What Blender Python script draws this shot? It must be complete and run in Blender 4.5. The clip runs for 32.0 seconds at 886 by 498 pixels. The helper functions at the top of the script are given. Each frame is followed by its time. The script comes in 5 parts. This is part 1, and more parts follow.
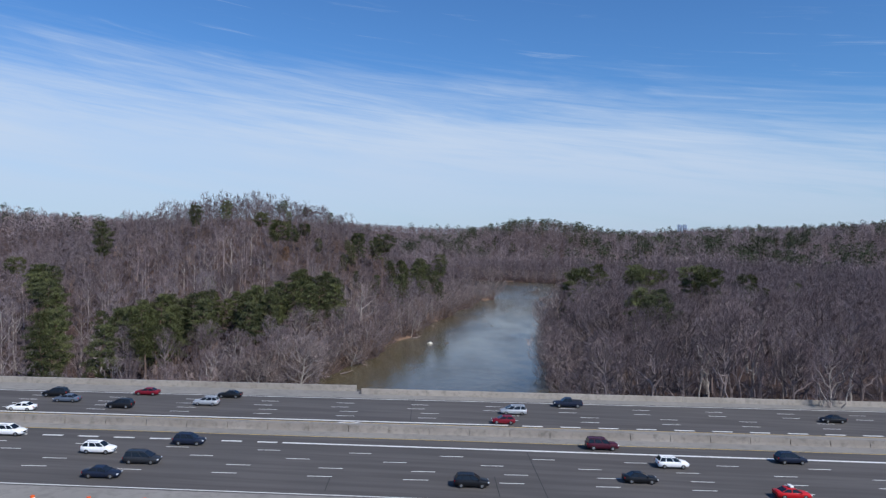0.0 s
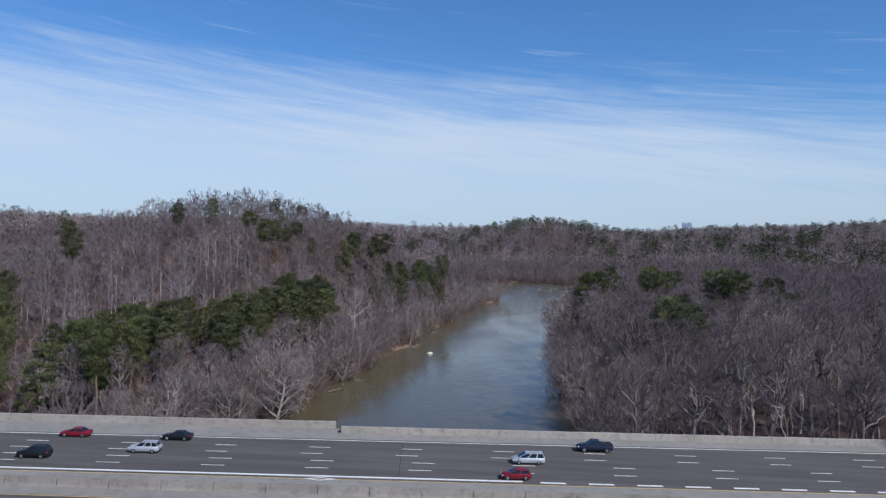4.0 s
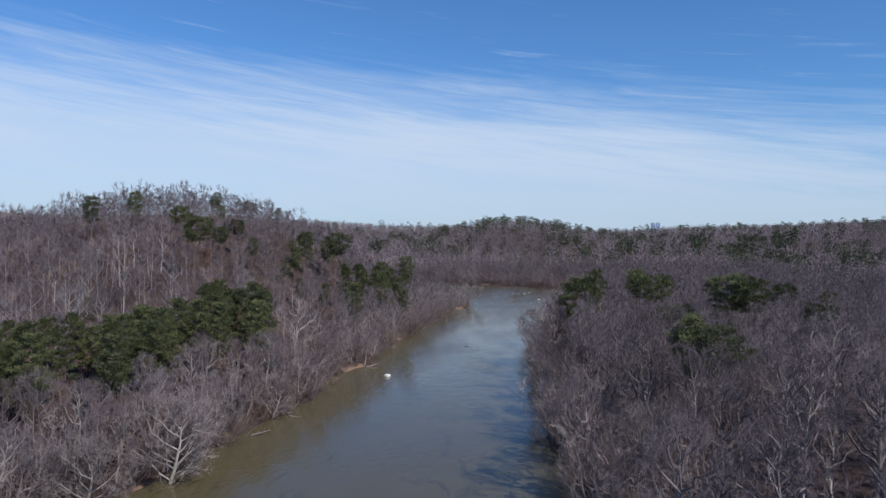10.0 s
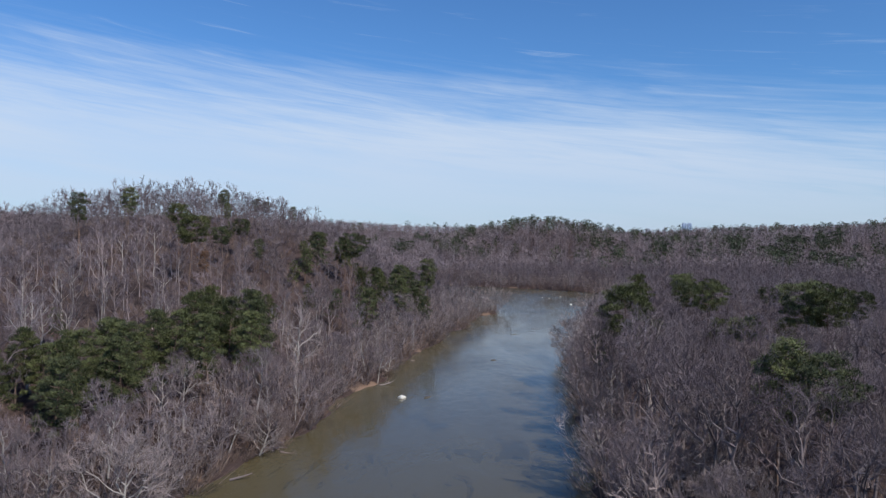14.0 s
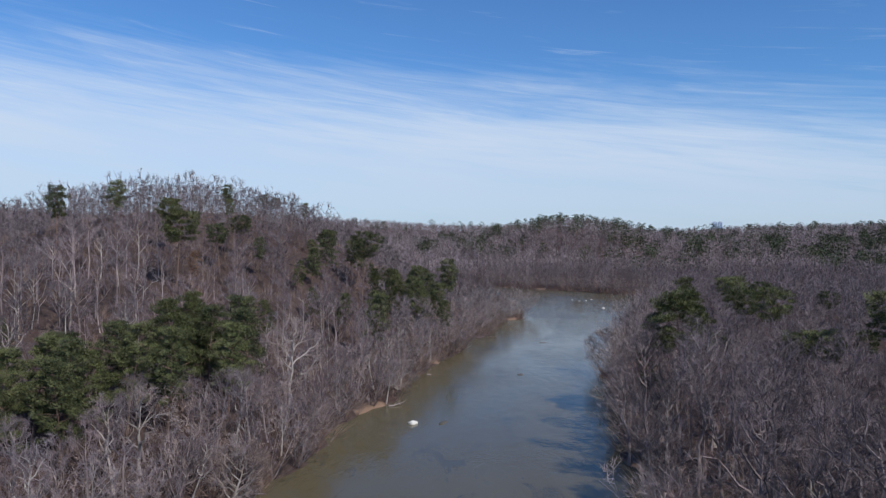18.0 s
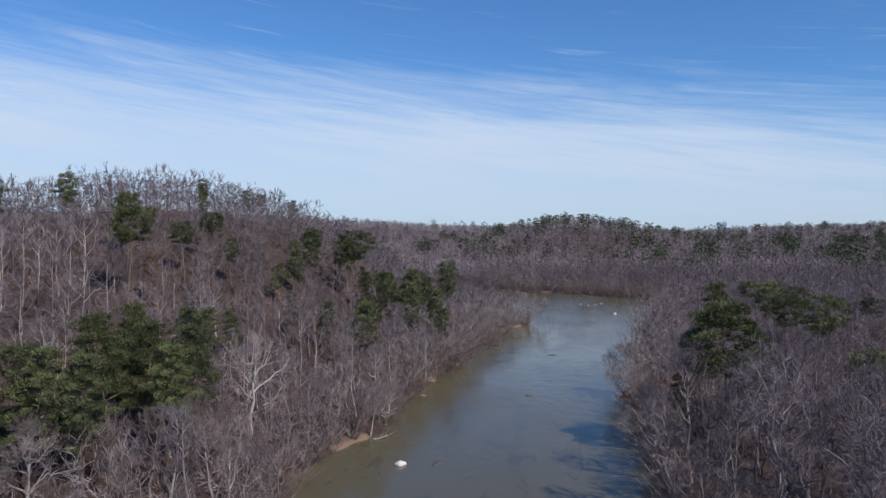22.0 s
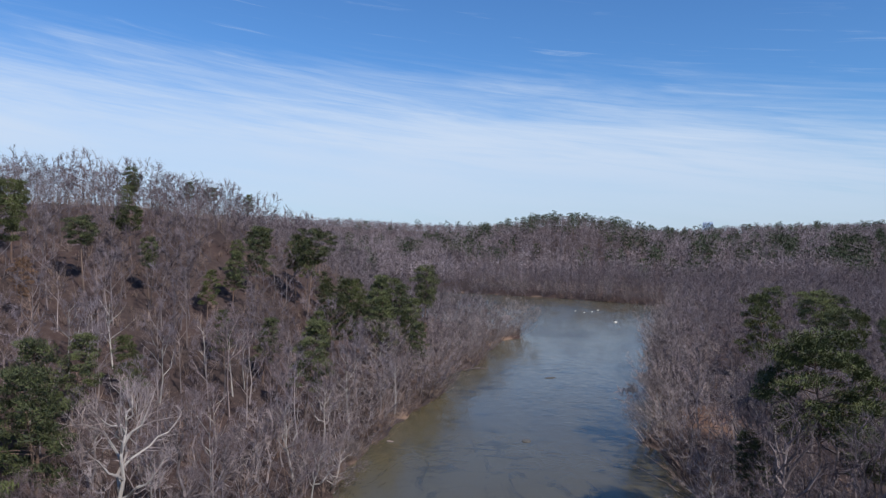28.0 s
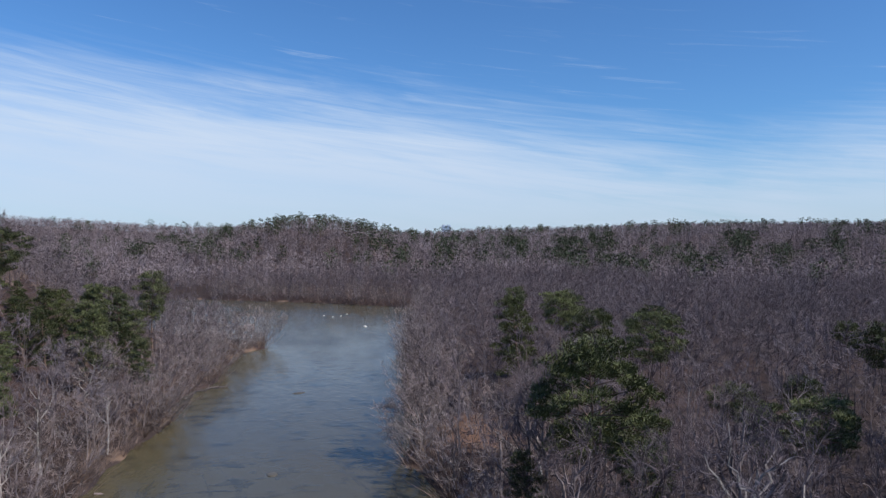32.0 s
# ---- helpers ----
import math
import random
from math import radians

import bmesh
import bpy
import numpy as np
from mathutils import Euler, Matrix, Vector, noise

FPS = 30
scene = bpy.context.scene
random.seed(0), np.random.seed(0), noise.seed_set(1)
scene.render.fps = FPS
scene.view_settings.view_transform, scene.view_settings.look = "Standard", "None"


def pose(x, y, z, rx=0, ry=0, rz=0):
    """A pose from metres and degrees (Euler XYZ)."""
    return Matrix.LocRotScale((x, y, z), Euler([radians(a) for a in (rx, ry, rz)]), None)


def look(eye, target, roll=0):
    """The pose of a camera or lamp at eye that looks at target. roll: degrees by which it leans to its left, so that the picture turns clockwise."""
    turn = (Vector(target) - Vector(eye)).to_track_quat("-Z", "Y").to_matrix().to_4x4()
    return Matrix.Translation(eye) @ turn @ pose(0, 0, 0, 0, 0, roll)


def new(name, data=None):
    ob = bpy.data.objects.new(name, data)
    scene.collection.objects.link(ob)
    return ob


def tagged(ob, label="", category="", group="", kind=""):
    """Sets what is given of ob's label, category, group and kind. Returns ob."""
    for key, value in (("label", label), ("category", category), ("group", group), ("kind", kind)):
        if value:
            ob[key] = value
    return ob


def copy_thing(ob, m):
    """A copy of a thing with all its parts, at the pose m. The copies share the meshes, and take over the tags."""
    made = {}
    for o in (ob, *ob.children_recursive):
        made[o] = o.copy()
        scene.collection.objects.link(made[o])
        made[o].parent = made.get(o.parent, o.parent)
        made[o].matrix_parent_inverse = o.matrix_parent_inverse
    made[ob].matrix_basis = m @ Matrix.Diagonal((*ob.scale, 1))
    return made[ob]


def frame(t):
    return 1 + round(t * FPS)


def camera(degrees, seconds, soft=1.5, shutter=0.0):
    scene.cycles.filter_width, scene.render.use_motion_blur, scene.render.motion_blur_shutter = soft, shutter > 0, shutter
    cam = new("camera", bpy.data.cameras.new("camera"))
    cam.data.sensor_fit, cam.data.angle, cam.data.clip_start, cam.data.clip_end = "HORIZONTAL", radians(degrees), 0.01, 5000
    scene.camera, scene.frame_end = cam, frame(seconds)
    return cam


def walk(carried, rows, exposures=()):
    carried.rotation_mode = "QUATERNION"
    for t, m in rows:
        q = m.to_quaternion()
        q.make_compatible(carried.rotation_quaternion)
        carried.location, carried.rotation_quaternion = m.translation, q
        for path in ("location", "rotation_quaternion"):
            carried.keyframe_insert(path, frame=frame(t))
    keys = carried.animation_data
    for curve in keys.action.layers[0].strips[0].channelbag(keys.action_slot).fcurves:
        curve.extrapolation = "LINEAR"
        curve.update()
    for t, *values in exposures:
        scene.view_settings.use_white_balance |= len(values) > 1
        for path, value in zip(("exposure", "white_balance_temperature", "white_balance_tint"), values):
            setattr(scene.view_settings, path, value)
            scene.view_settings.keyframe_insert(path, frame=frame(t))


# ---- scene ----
cam = camera(62.74, 32.0, soft=1.3)
PATH = [
    (0, look((2.073, -3.436, 29.491), (-4.305, 96.352, 28.171))),
    (1, look((1.835, 1.831, 29.562), (-4.667, 101.611, 28.250))),
    (2, look((1.570, 7.620, 29.992), (-5.045, 107.390, 28.548))),
    (3, look((1.436, 14.286, 30.303), (-5.278, 114.049, 28.775))),
    (4, look((1.299, 21.029, 30.525), (-5.499, 120.785, 28.923))),
    (4.5, look((1.043, 24.598, 30.445), (-1.220, 124.560, 28.816))),
    (6.5, look((0.936, 39.365, 30.158), (-1.452, 139.323, 28.504))),
    (7, look((0.933, 42.937, 30.174), (-1.498, 142.894, 28.524))),
    (8, look((0.896, 50.200, 30.182), (-1.542, 150.157, 28.570))),
    (9, look((1.013, 57.564, 30.352), (-1.498, 157.518, 28.677))),
    (10, look((1.195, 64.969, 30.356), (-1.414, 164.922, 28.751))),
    (11, look((1.153, 72.444, 30.259), (-1.505, 172.397, 28.729))),
    (12, look((1.255, 80.322, 30.383), (-1.410, 180.276, 28.897))),
    (12.5, look((1.283, 84.103, 30.441), (-1.408, 184.056, 28.983))),
    (13, look((1.305, 87.751, 30.452), (-2.364, 187.673, 28.983))),
    (13.5, look((1.593, 91.296, 30.399), (-4.806, 191.081, 28.945))),
    (14, look((1.540, 95.009, 30.387), (-4.826, 194.795, 28.887))),
    (14.5, look((1.694, 98.508, 30.580), (-4.707, 198.291, 29.009))),
    (15, look((1.689, 101.939, 30.600), (-7.673, 201.487, 28.972))),
    (15.5, look((1.442, 105.754, 30.389), (-8.291, 205.266, 28.789))),
    (17.5, look((1.690, 120.603, 30.124), (-8.227, 220.097, 28.533))),
    (18, look((1.385, 124.503, 30.109), (-8.525, 223.998, 28.484))),
    (19, look((0.994, 132.374, 29.762), (-8.965, 231.864, 28.160))),
    (20, look((0.830, 139.840, 29.897), (-9.259, 239.316, 28.278))),
    (21, look((0.487, 147.231, 30.065), (-9.671, 246.701, 28.452))),
    (22, look((-0.064, 154.608, 30.087), (-10.299, 254.070, 28.490))),
    (23, look((-0.344, 161.890, 30.041), (-10.710, 261.339, 28.462))),
    (24, look((-0.744, 169.544, 29.808), (-11.165, 268.988, 28.272))),
    (24.5, look((-0.838, 173.301, 29.819), (-11.315, 272.739, 28.248))),
    (26.5, look((-1.260, 188.050, 29.658), (-10.765, 287.584, 28.037))),
    (27, look((-1.514, 191.805, 29.719), (-9.690, 291.457, 28.102))),
    (28, look((-1.885, 199.404, 29.822), (-10.139, 299.051, 28.273))),
    (29, look((-2.093, 206.890, 29.715), (-10.433, 306.531, 28.250))),
    (30, look((-2.304, 213.318, 29.711), (-9.462, 313.052, 28.326))),
    (30.5, look((-2.379, 215.554, 29.838), (-4.778, 315.515, 28.419))),
    (31, look((-2.219, 216.735, 29.851), (4.435, 316.504, 28.516))),
    (31.5, look((-1.861, 217.281, 29.820), (14.371, 315.946, 28.516))),
    (32, look((-1.255, 217.655, 29.661), (24.788, 314.196, 28.387))),
]
walk(cam, PATH, [(0, -0.06, 6130, 10), (7, -0.03, 6150, 10), (14, 0.0, 6220, 10), (24, 0.02, 6250, 10), (28, 0.06, 6250, 10), (32, 0.06, 6250, 10)])

# ---- world and sun ----
SUN = Vector((0.56, -0.47, 0.68)).normalized()
sun = new("sun", bpy.data.lights.new("sun", "SUN"))
sun.data.energy, sun.data.angle, sun.data.color = 4.5, radians(0.6), (1.0, 0.945, 0.87)
sun.matrix_world = look(SUN * 500, (0, 0, 0))

world = bpy.data.worlds.new("sky")
scene.world = world
world.use_nodes = True


class Nodes:
    """Short hand for building node trees."""

    def __init__(self, tree):
        self.tree = tree
        tree.nodes.clear()

    def add(self, kind, **values):
        node = self.tree.nodes.new("ShaderNode" + kind)
        for key, value in values.items():
            if key == "op":
                node.operation = value
            elif key == "blend":
                node.data_type, node.blend_type = "RGBA", value
            elif key == "clamp":
                node.use_clamp = value
        return node

    def link(self, out, into):
        self.tree.links.new(out, into)

    def put(self, socket, value):
        if hasattr(value, "is_linked"):
            self.link(value, socket)
        else:
            socket.default_value = value

    def math(self, op, a, b=0.0, c=0.0, clamp=False):
        node = self.add("Math", op=op, clamp=clamp)
        for n, v in enumerate((a, b, c)):
            self.put(node.inputs[n], v)
        return node.outputs[0]

    def mix(self, fac, a, b, blend="MIX"):
        node = self.add("Mix", blend=blend)
        self.put(node.inputs[0], fac)
        for n, v in ((6, a), (7, b)):
            self.put(node.inputs[n], v if hasattr(v, "is_linked") else (*v, 1)[:4])
        return node.outputs[2]

    def noise(self, vector, scale, detail=4.0, rough=0.55, distortion=0.0):
        node = self.add("TexNoise")
        if vector is not None:
            self.link(vector, node.inputs["Vector"])
        node.inputs["Scale"].default_value = scale
        node.inputs["Detail"].default_value = detail
        node.inputs["Roughness"].default_value = rough
        node.inputs["Distortion"].default_value = distortion
        return node.outputs["Fac"]

    def ramp(self, fac, *stops):
        node = self.add("ValToRGB")
        self.link(fac, node.inputs[0])
        els = node.color_ramp.elements
        while len(els) < len(stops):
            els.new(0.5)
        for el, (pos, col) in zip(els, stops):
            el.position = pos
            el.color = (*col, 1) if hasattr(col, "__len__") else (col, col, col, 1)
        return node.outputs[0]

    def combine(self, x, y, z=0.0):
        node = self.add("CombineXYZ")
        for n, v in enumerate((x, y, z)):
            self.put(node.inputs[n], v)
        return node.outputs[0]

    def span(self, v, a, b, c=0.0, d=1.0):
        node = self.add("MapRange")
        node.interpolation_type = "SMOOTHSTEP"
        for n, q in enumerate((v, a, b, c, d)):
            self.put(node.inputs[n], q)
        return node.outputs[0]


def build_sky():
    n = Nodes(world.node_tree)
    sky = n.add("TexSky")
    sky.sky_type, sky.sun_disc = "NISHITA", False
    sky.sun_elevation, sky.sun_rotation = math.asin(SUN.z), math.atan2(SUN.x, SUN.y)
    sky.altitude, sky.air_density, sky.dust_density, sky.ozone_density = 300, 1.0, 0.6, 2.5
    base = n.add("VectorMath", op="MULTIPLY")
    n.link(sky.outputs[0], base.inputs[0])
    base.inputs[1].default_value = [SKY * v for v in CLEAR]
    sep = n.add("SeparateXYZ")
    n.link(n.add("TexCoord").outputs["Generated"], sep.inputs[0])
    x, y, z = sep.outputs
    az = n.math("MULTIPLY", n.math("ARCTAN2", x, y), 57.2958)
    el = n.math("MULTIPLY", n.math("ARCSINE", z), 57.2958)
    # The upper edge of the sheet of cirrus, in degrees of height over the compass.
    az01 = n.math("DIVIDE", n.math("ADD", az, 180.0), 360.0)
    edge = n.ramp(az01, *[((a + 180) / 360, e / 20) for a, e in CIRRUS])
    edge = n.math("MULTIPLY", edge, 20.0)
    above = n.math("SUBTRACT", el, edge)
    slant = n.math("ADD", el, n.math("MULTIPLY", az, 0.13))
    streak = n.noise(n.combine(n.math("MULTIPLY", az, 0.055), n.math("MULTIPLY", slant, 0.55), 3.0), 1.0, 7.0, 0.62, 0.5)
    fine = n.noise(n.combine(n.math("MULTIPLY", az, 0.12), n.math("MULTIPLY", slant, 2.2), 7.0), 1.0, 6.0, 0.6, 0.8)
    broad = n.noise(n.combine(n.math("MULTIPLY", az, 0.03), n.math("MULTIPLY", slant, 0.16), 1.0), 1.0, 3.0, 0.5, 0.2)
    wisp = n.math("ADD", n.math("MULTIPLY", n.math("SUBTRACT", streak, 0.5), 6.5), n.math("MULTIPLY", n.math("SUBTRACT", fine, 0.5), 4.0))
    level = n.math("SUBTRACT", wisp, above)
    sheet = n.span(level, -2.6, 6.0)
    gaps = n.span(n.math("ADD", n.math("MULTIPLY", broad, 0.6), n.math("MULTIPLY", streak, 0.4)), 0.36, 0.56, 0.84, 1.0)
    low = n.span(el, 1.0, 8.0, 0.82, 1.0)
    sheet = n.math("MULTIPLY", n.math("MULTIPLY", sheet, gaps), low)
    # Thin separate streaks higher up.
    high = n.span(n.math("ADD", n.math("MULTIPLY", fine, 0.6), n.math("MULTIPLY", streak, 0.4)), 0.55, 0.74, 0.0, 0.45)
    high = n.math("MULTIPLY", high, n.span(above, 0.0, 9.0, 1.0, 0.25))
    cover = n.math("MAXIMUM", sheet, high)
    cover = n.math("MULTIPLY", cover, 0.93, clamp=True)
    white = n.mix(n.span(el, 0.0, 10.0), CLOUD_LOW, CLOUD_HIGH)
    both = n.mix(cover, base.outputs[0], white)
    bg = n.add("Background")
    n.link(both, bg.inputs[0])
    bg.inputs[1].default_value = 1.0
    n.link(bg.outputs[0], n.add("OutputWorld").inputs[0])


SKY, CLEAR = 0.092, (0.62, 0.98, 1.36)
CLOUD_LOW, CLOUD_HIGH = (0.57, 0.652, 0.775), (0.615, 0.703, 0.825)
CIRRUS = [(-180, 9), (-90, 12), (-35, 13.4), (-20, 12.8), (-3, 11.6), (14, 10.6), (26, 8.4), (36, 6.4), (46, 9.0), (70, 8), (180, 9)]
build_sky()


# ---- materials ----
def material(name, build, rough=0.9, metal=0.0, spec=0.3):
    m = bpy.data.materials.new(name)
    m.use_nodes = True
    n = Nodes(m.node_tree)
    shader = n.add("BsdfPrincipled")
    shader.inputs["Roughness"].default_value = rough
    shader.inputs["Metallic"].default_value = metal
    shader.inputs["Specular IOR Level"].default_value = spec
    n.link(shader.outputs[0], n.add("OutputMaterial").inputs[0])
    build(n, shader)
    return m


def where(n, kind="Object"):
    return n.add("TexCoord").outputs[kind]


def bump(n, shader, height, strength, distance):
    b = n.add("Bump")
    b.inputs["Strength"].default_value, b.inputs["Distance"].default_value = strength, distance
    n.link(height, b.inputs["Height"])
    n.link(b.outputs[0], shader.inputs["Normal"])


def world_place(n):
    return n.add("NewGeometry").outputs["Position"]


def wood_look(dark, light, fine=6.0, single=0.6):
    """Bark that varies over the woods, from tree to tree and along the branch."""
    def build(n, s):
        p = world_place(n)
        flat = n.add("VectorMath", op="MULTIPLY")
        n.link(p, flat.inputs[0])
        flat.inputs[1].default_value = (1.0, 1.0, 0.0)
        warp = n.add("VectorMath", op="ADD")
        n.link(flat.outputs[0], warp.inputs[0])
        sway = n.add("TexNoise")
        n.link(p, sway.inputs["Vector"])
        sway.inputs["Scale"].default_value = 0.25
        n.link(sway.outputs["Color"], warp.inputs[1])
        crown = n.add("TexVoronoi")
        n.link(warp.outputs[0], crown.inputs["Vector"])
        crown.inputs["Scale"].default_value = 0.13
        tone = n.add("SeparateColor")
        n.link(crown.outputs["Color"], tone.inputs[0])
        stand = n.math("ADD", n.math("MULTIPLY", tone.outputs[0], 0.7), n.math("MULTIPLY", n.ramp(n.noise(p, 0.03, 3), (0.4, 0.0), (0.6, 1.0)), 0.3))
        grain = n.noise(p, fine, 3, 0.7)
        each = n.add("ObjectInfo").outputs["Random"]
        isle = n.add("NewGeometry").outputs["Random Per Island"]
        f = n.math("ADD", n.math("MULTIPLY", stand, 0.5), n.math("MULTIPLY", grain, 0.32))
        f = n.math("ADD", f, n.math("MULTIPLY", n.math("SUBTRACT", each, 0.5), 0.35))
        f = n.math("ADD", f, n.math("MULTIPLY", n.math("SUBTRACT", isle, 0.5), single), clamp=True)
        warm = n.mix(f, dark, light)
        rosy = n.mix(1.0, warm, (1.05, 0.96, 0.91), "MULTIPLY")
        n.link(n.mix(n.math("MULTIPLY", tone.outputs[1], tone.outputs[1]), warm, rosy), s.inputs["Base Color"])
        bump(n, s, grain, 0.4, 0.03)
    return build


def needle_look(dark, light):
    def build(n, s):
        p = world_place(n)
        each = n.add("ObjectInfo").outputs["Random"]
        isle = n.add("NewGeometry").outputs["Random Per Island"]
        f = n.math("ADD", n.math("MULTIPLY", n.ramp(n.noise(p, 0.7, 3), (0.38, 0.0), (0.62, 1.0)), 0.55), n.math("MULTIPLY", isle, 0.4))
        f = n.math("ADD", f, n.math("MULTIPLY", n.math("SUBTRACT", each, 0.6), 0.5), clamp=True)
        n.link(n.mix(f, dark, light), s.inputs["Base Color"])
    return build


def ground_look(n, s):
    p = world_place(n)
    a, b, c = n.noise(p, 0.03, 4), n.noise(p, 0.6, 5, 0.65), n.noise(p, 9.0, 3, 0.7)
    litter = n.mix(n.ramp(a, (0.35, 0.0), (0.65, 1.0)), (0.046, 0.034, 0.032), (0.074, 0.044, 0.037))
    litter = n.mix(n.ramp(b, (0.4, 0.0), (0.7, 1.0)), litter, (0.092, 0.064, 0.056))
    litter = n.mix(n.ramp(c, (0.45, 0.0), (0.75, 0.6)), litter, (0.032, 0.025, 0.023))
    # Bare sandy clay shows on the steep bank and at the water's edge.
    sep = n.add("SeparateXYZ")
    n.link(p, sep.inputs[0])
    up = n.add("SeparateXYZ")
    n.link(n.add("NewGeometry").outputs["True Normal"], up.inputs[0])
    edge = n.math("ADD", sep.outputs[2], n.math("MULTIPLY", n.math("SUBTRACT", b, 0.5), 2.0))
    sand = n.math("MULTIPLY", n.span(edge, -12.4, -11.4, 1.0, 0.0), n.span(n.noise(p, 0.07, 2), 0.56, 0.64))
    litter = n.mix(n.math("MULTIPLY", sand, 0.8), litter, (0.25, 0.165, 0.115))
    # A clearing of trodden red clay by the east bank.
    off = n.add("VectorMath", op="SUBTRACT")
    n.link(p, off.inputs[0])
    off.inputs[1].default_value = (44.0, 362.0, -9.5)
    oval = n.add("VectorMath", op="MULTIPLY")
    n.link(off.outputs[0], oval.inputs[0])
    oval.inputs[1].default_value = (1.0, 0.55, 0.0)
    far = n.add("VectorMath", op="LENGTH")
    n.link(oval.outputs[0], far.inputs[0])
    clay = n.span(n.math("ADD", far.outputs["Value"], n.math("MULTIPLY", n.math("SUBTRACT", b, 0.5), 14.0)), 6.0, 10.0, 0.85, 0.0)
    litter = n.mix(clay, litter, (0.20, 0.115, 0.078))
    n.link(litter, s.inputs["Base Color"])
    bump(n, s, n.math("ADD", b, n.math("MULTIPLY", c, 0.4)), 0.6, 0.5)


def water_look(n, s):
    p = world_place(n)
    flow = n.add("Mapping")
    n.link(p, flow.inputs[0])
    flow.inputs["Rotation"].default_value = (0, 0, radians(6))
    flow.inputs["Scale"].default_value = (1.0, 0.35, 1.0)
    a = n.noise(flow.outputs[0], 0.035, 4, 0.6, 0.6)
    b = n.noise(flow.outputs[0], 0.5, 3, 0.55, 0.4)
    c = n.noise(flow.outputs[0], 4.0, 3, 0.6, 0.2)
    silt = n.mix(n.ramp(a, (0.35, 0.0), (0.68, 1.0)), (0.094, 0.075, 0.037), (0.096, 0.083, 0.053))
    # Dark beds of rock and weed under the riffle.
    bed = n.noise(flow.outputs[0], 0.16, 4, 0.62, 0.9)
    silt = n.mix(n.ramp(bed, (0.57, 0.0), (0.66, 0.6)), silt, (0.05, 0.045, 0.03))
    # Darker bars lie across the stream in the shoals above the bend.
    across = n.add("Mapping")
    n.link(p, across.inputs[0])
    across.inputs["Rotation"].default_value = (0, 0, radians(-12))
    across.inputs["Scale"].default_value = (0.6, 1.0, 1.0)
    sep = n.add("SeparateXYZ")
    n.link(p, sep.inputs[0])
    shoal = n.span(n.math("ADD", sep.outputs[1], n.math("MULTIPLY", a, 160.0)), 390.0, 470.0)
    bars = n.math("MULTIPLY", n.ramp(n.noise(across.outputs[0], 0.22, 4, 0.6, 0.7), (0.53, 0.0), (0.65, 0.75)), shoal)
    silt = n.mix(bars, silt, (0.022, 0.022, 0.018))
    n.link(silt, s.inputs["Base Color"])
    s.inputs["IOR"].default_value = 1.33
    calm = n.ramp(a, (0.4, 0.09), (0.62, 0.22))
    n.link(calm, s.inputs["Roughness"])
    bump(n, s, n.math("ADD", n.math("MULTIPLY", b, 0.8), n.math("ADD", n.math("MULTIPLY", c, 0.14), n.math("MULTIPLY", bars, 0.25))), 0.36, 0.3)


def stained(base, dark, light, scale=0.8, rough_bump=0.3):
    def build(n, s):
        p = world_place(n)
        a, b, c = n.noise(p, scale * 0.12, 4), n.noise(p, scale, 5, 0.65), n.noise(p, scale * 18, 3, 0.7)
        col = n.mix(n.ramp(a, (0.35, 0.0), (0.65, 1.0)), base, light)
        col = n.mix(n.ramp(b, (0.48, 0.0), (0.72, 0.8)), col, dark)
        col = n.mix(n.math("MULTIPLY", c, 0.35), col, dark)
        n.link(col, s.inputs["Base Color"])
        bump(n, s, c, rough_bump, 0.02)
    return build


def asphalt_look(n, s):
    p = world_place(n)
    turn = n.add("Mapping")
    n.link(p, turn.inputs[0])
    turn.inputs["Rotation"].default_value = (0, 0, -math.atan(0.085))
    turn.inputs["Scale"].default_value = (0.012, 0.55, 1.0)
    tracks = n.noise(turn.outputs[0], 1.0, 3, 0.6)
    a, c = n.noise(p, 0.07, 4), n.noise(p, 14.0, 3, 0.7)
    col = n.mix(n.ramp(tracks, (0.4, 0.0), (0.62, 1.0)), (0.085, 0.077, 0.073), (0.122, 0.111, 0.106))
    col = n.mix(n.ramp(a, (0.4, 0.0), (0.7, 0.5)), col, (0.08, 0.075, 0.073))
    col = n.mix(n.math("MULTIPLY", c, 0.3), col, (0.045, 0.043, 0.042))
    n.link(col, s.inputs["Base Color"])
    bump(n, s, c, 0.3, 0.01)


def plain(colour, vary=0.15):
    def build(n, s):
        a = n.noise(where(n), 5.0, 4)
        each = n.add("ObjectInfo").outputs["Random"]
        f = n.math("ADD", n.math("MULTIPLY", a, 0.6), n.math("MULTIPLY", each, 0.4))
        n.link(n.mix(f, [v * (1 - vary) for v in colour], [min(1, v * (1 + vary)) for v in colour]), s.inputs["Base Color"])
    return build


M_BARK = material("bark_grey", wood_look((0.080, 0.064, 0.064), (0.35, 0.293, 0.286)))
M_TWIG = material("twigs", wood_look((0.078, 0.062, 0.068), (0.310, 0.258, 0.278), single=0.25))
M_TRUNK = material("bark_dull", wood_look((0.055, 0.045, 0.046), (0.20, 0.165, 0.165), single=0.4))
# Twigs darkened in the base colour to stand in for shade inside near crowns.
M_SHADETWIG = material("shaded_brown_twigs", wood_look((0.068, 0.053, 0.057), (0.262, 0.211, 0.222), single=0.3))
# Pale tree twigs; on the bank thicket the paleness is painted-in sunlight.
M_BANKTWIG = material("sunlit_pale_twigs", wood_look((0.13, 0.105, 0.102), (0.42, 0.35, 0.335), single=0.25))
# Far-hill twigs, paled in the base colour for distance haze.
M_HAZE = material("hazed_far_twigs", wood_look((0.13, 0.103, 0.108), (0.33, 0.275, 0.288), single=0.08))
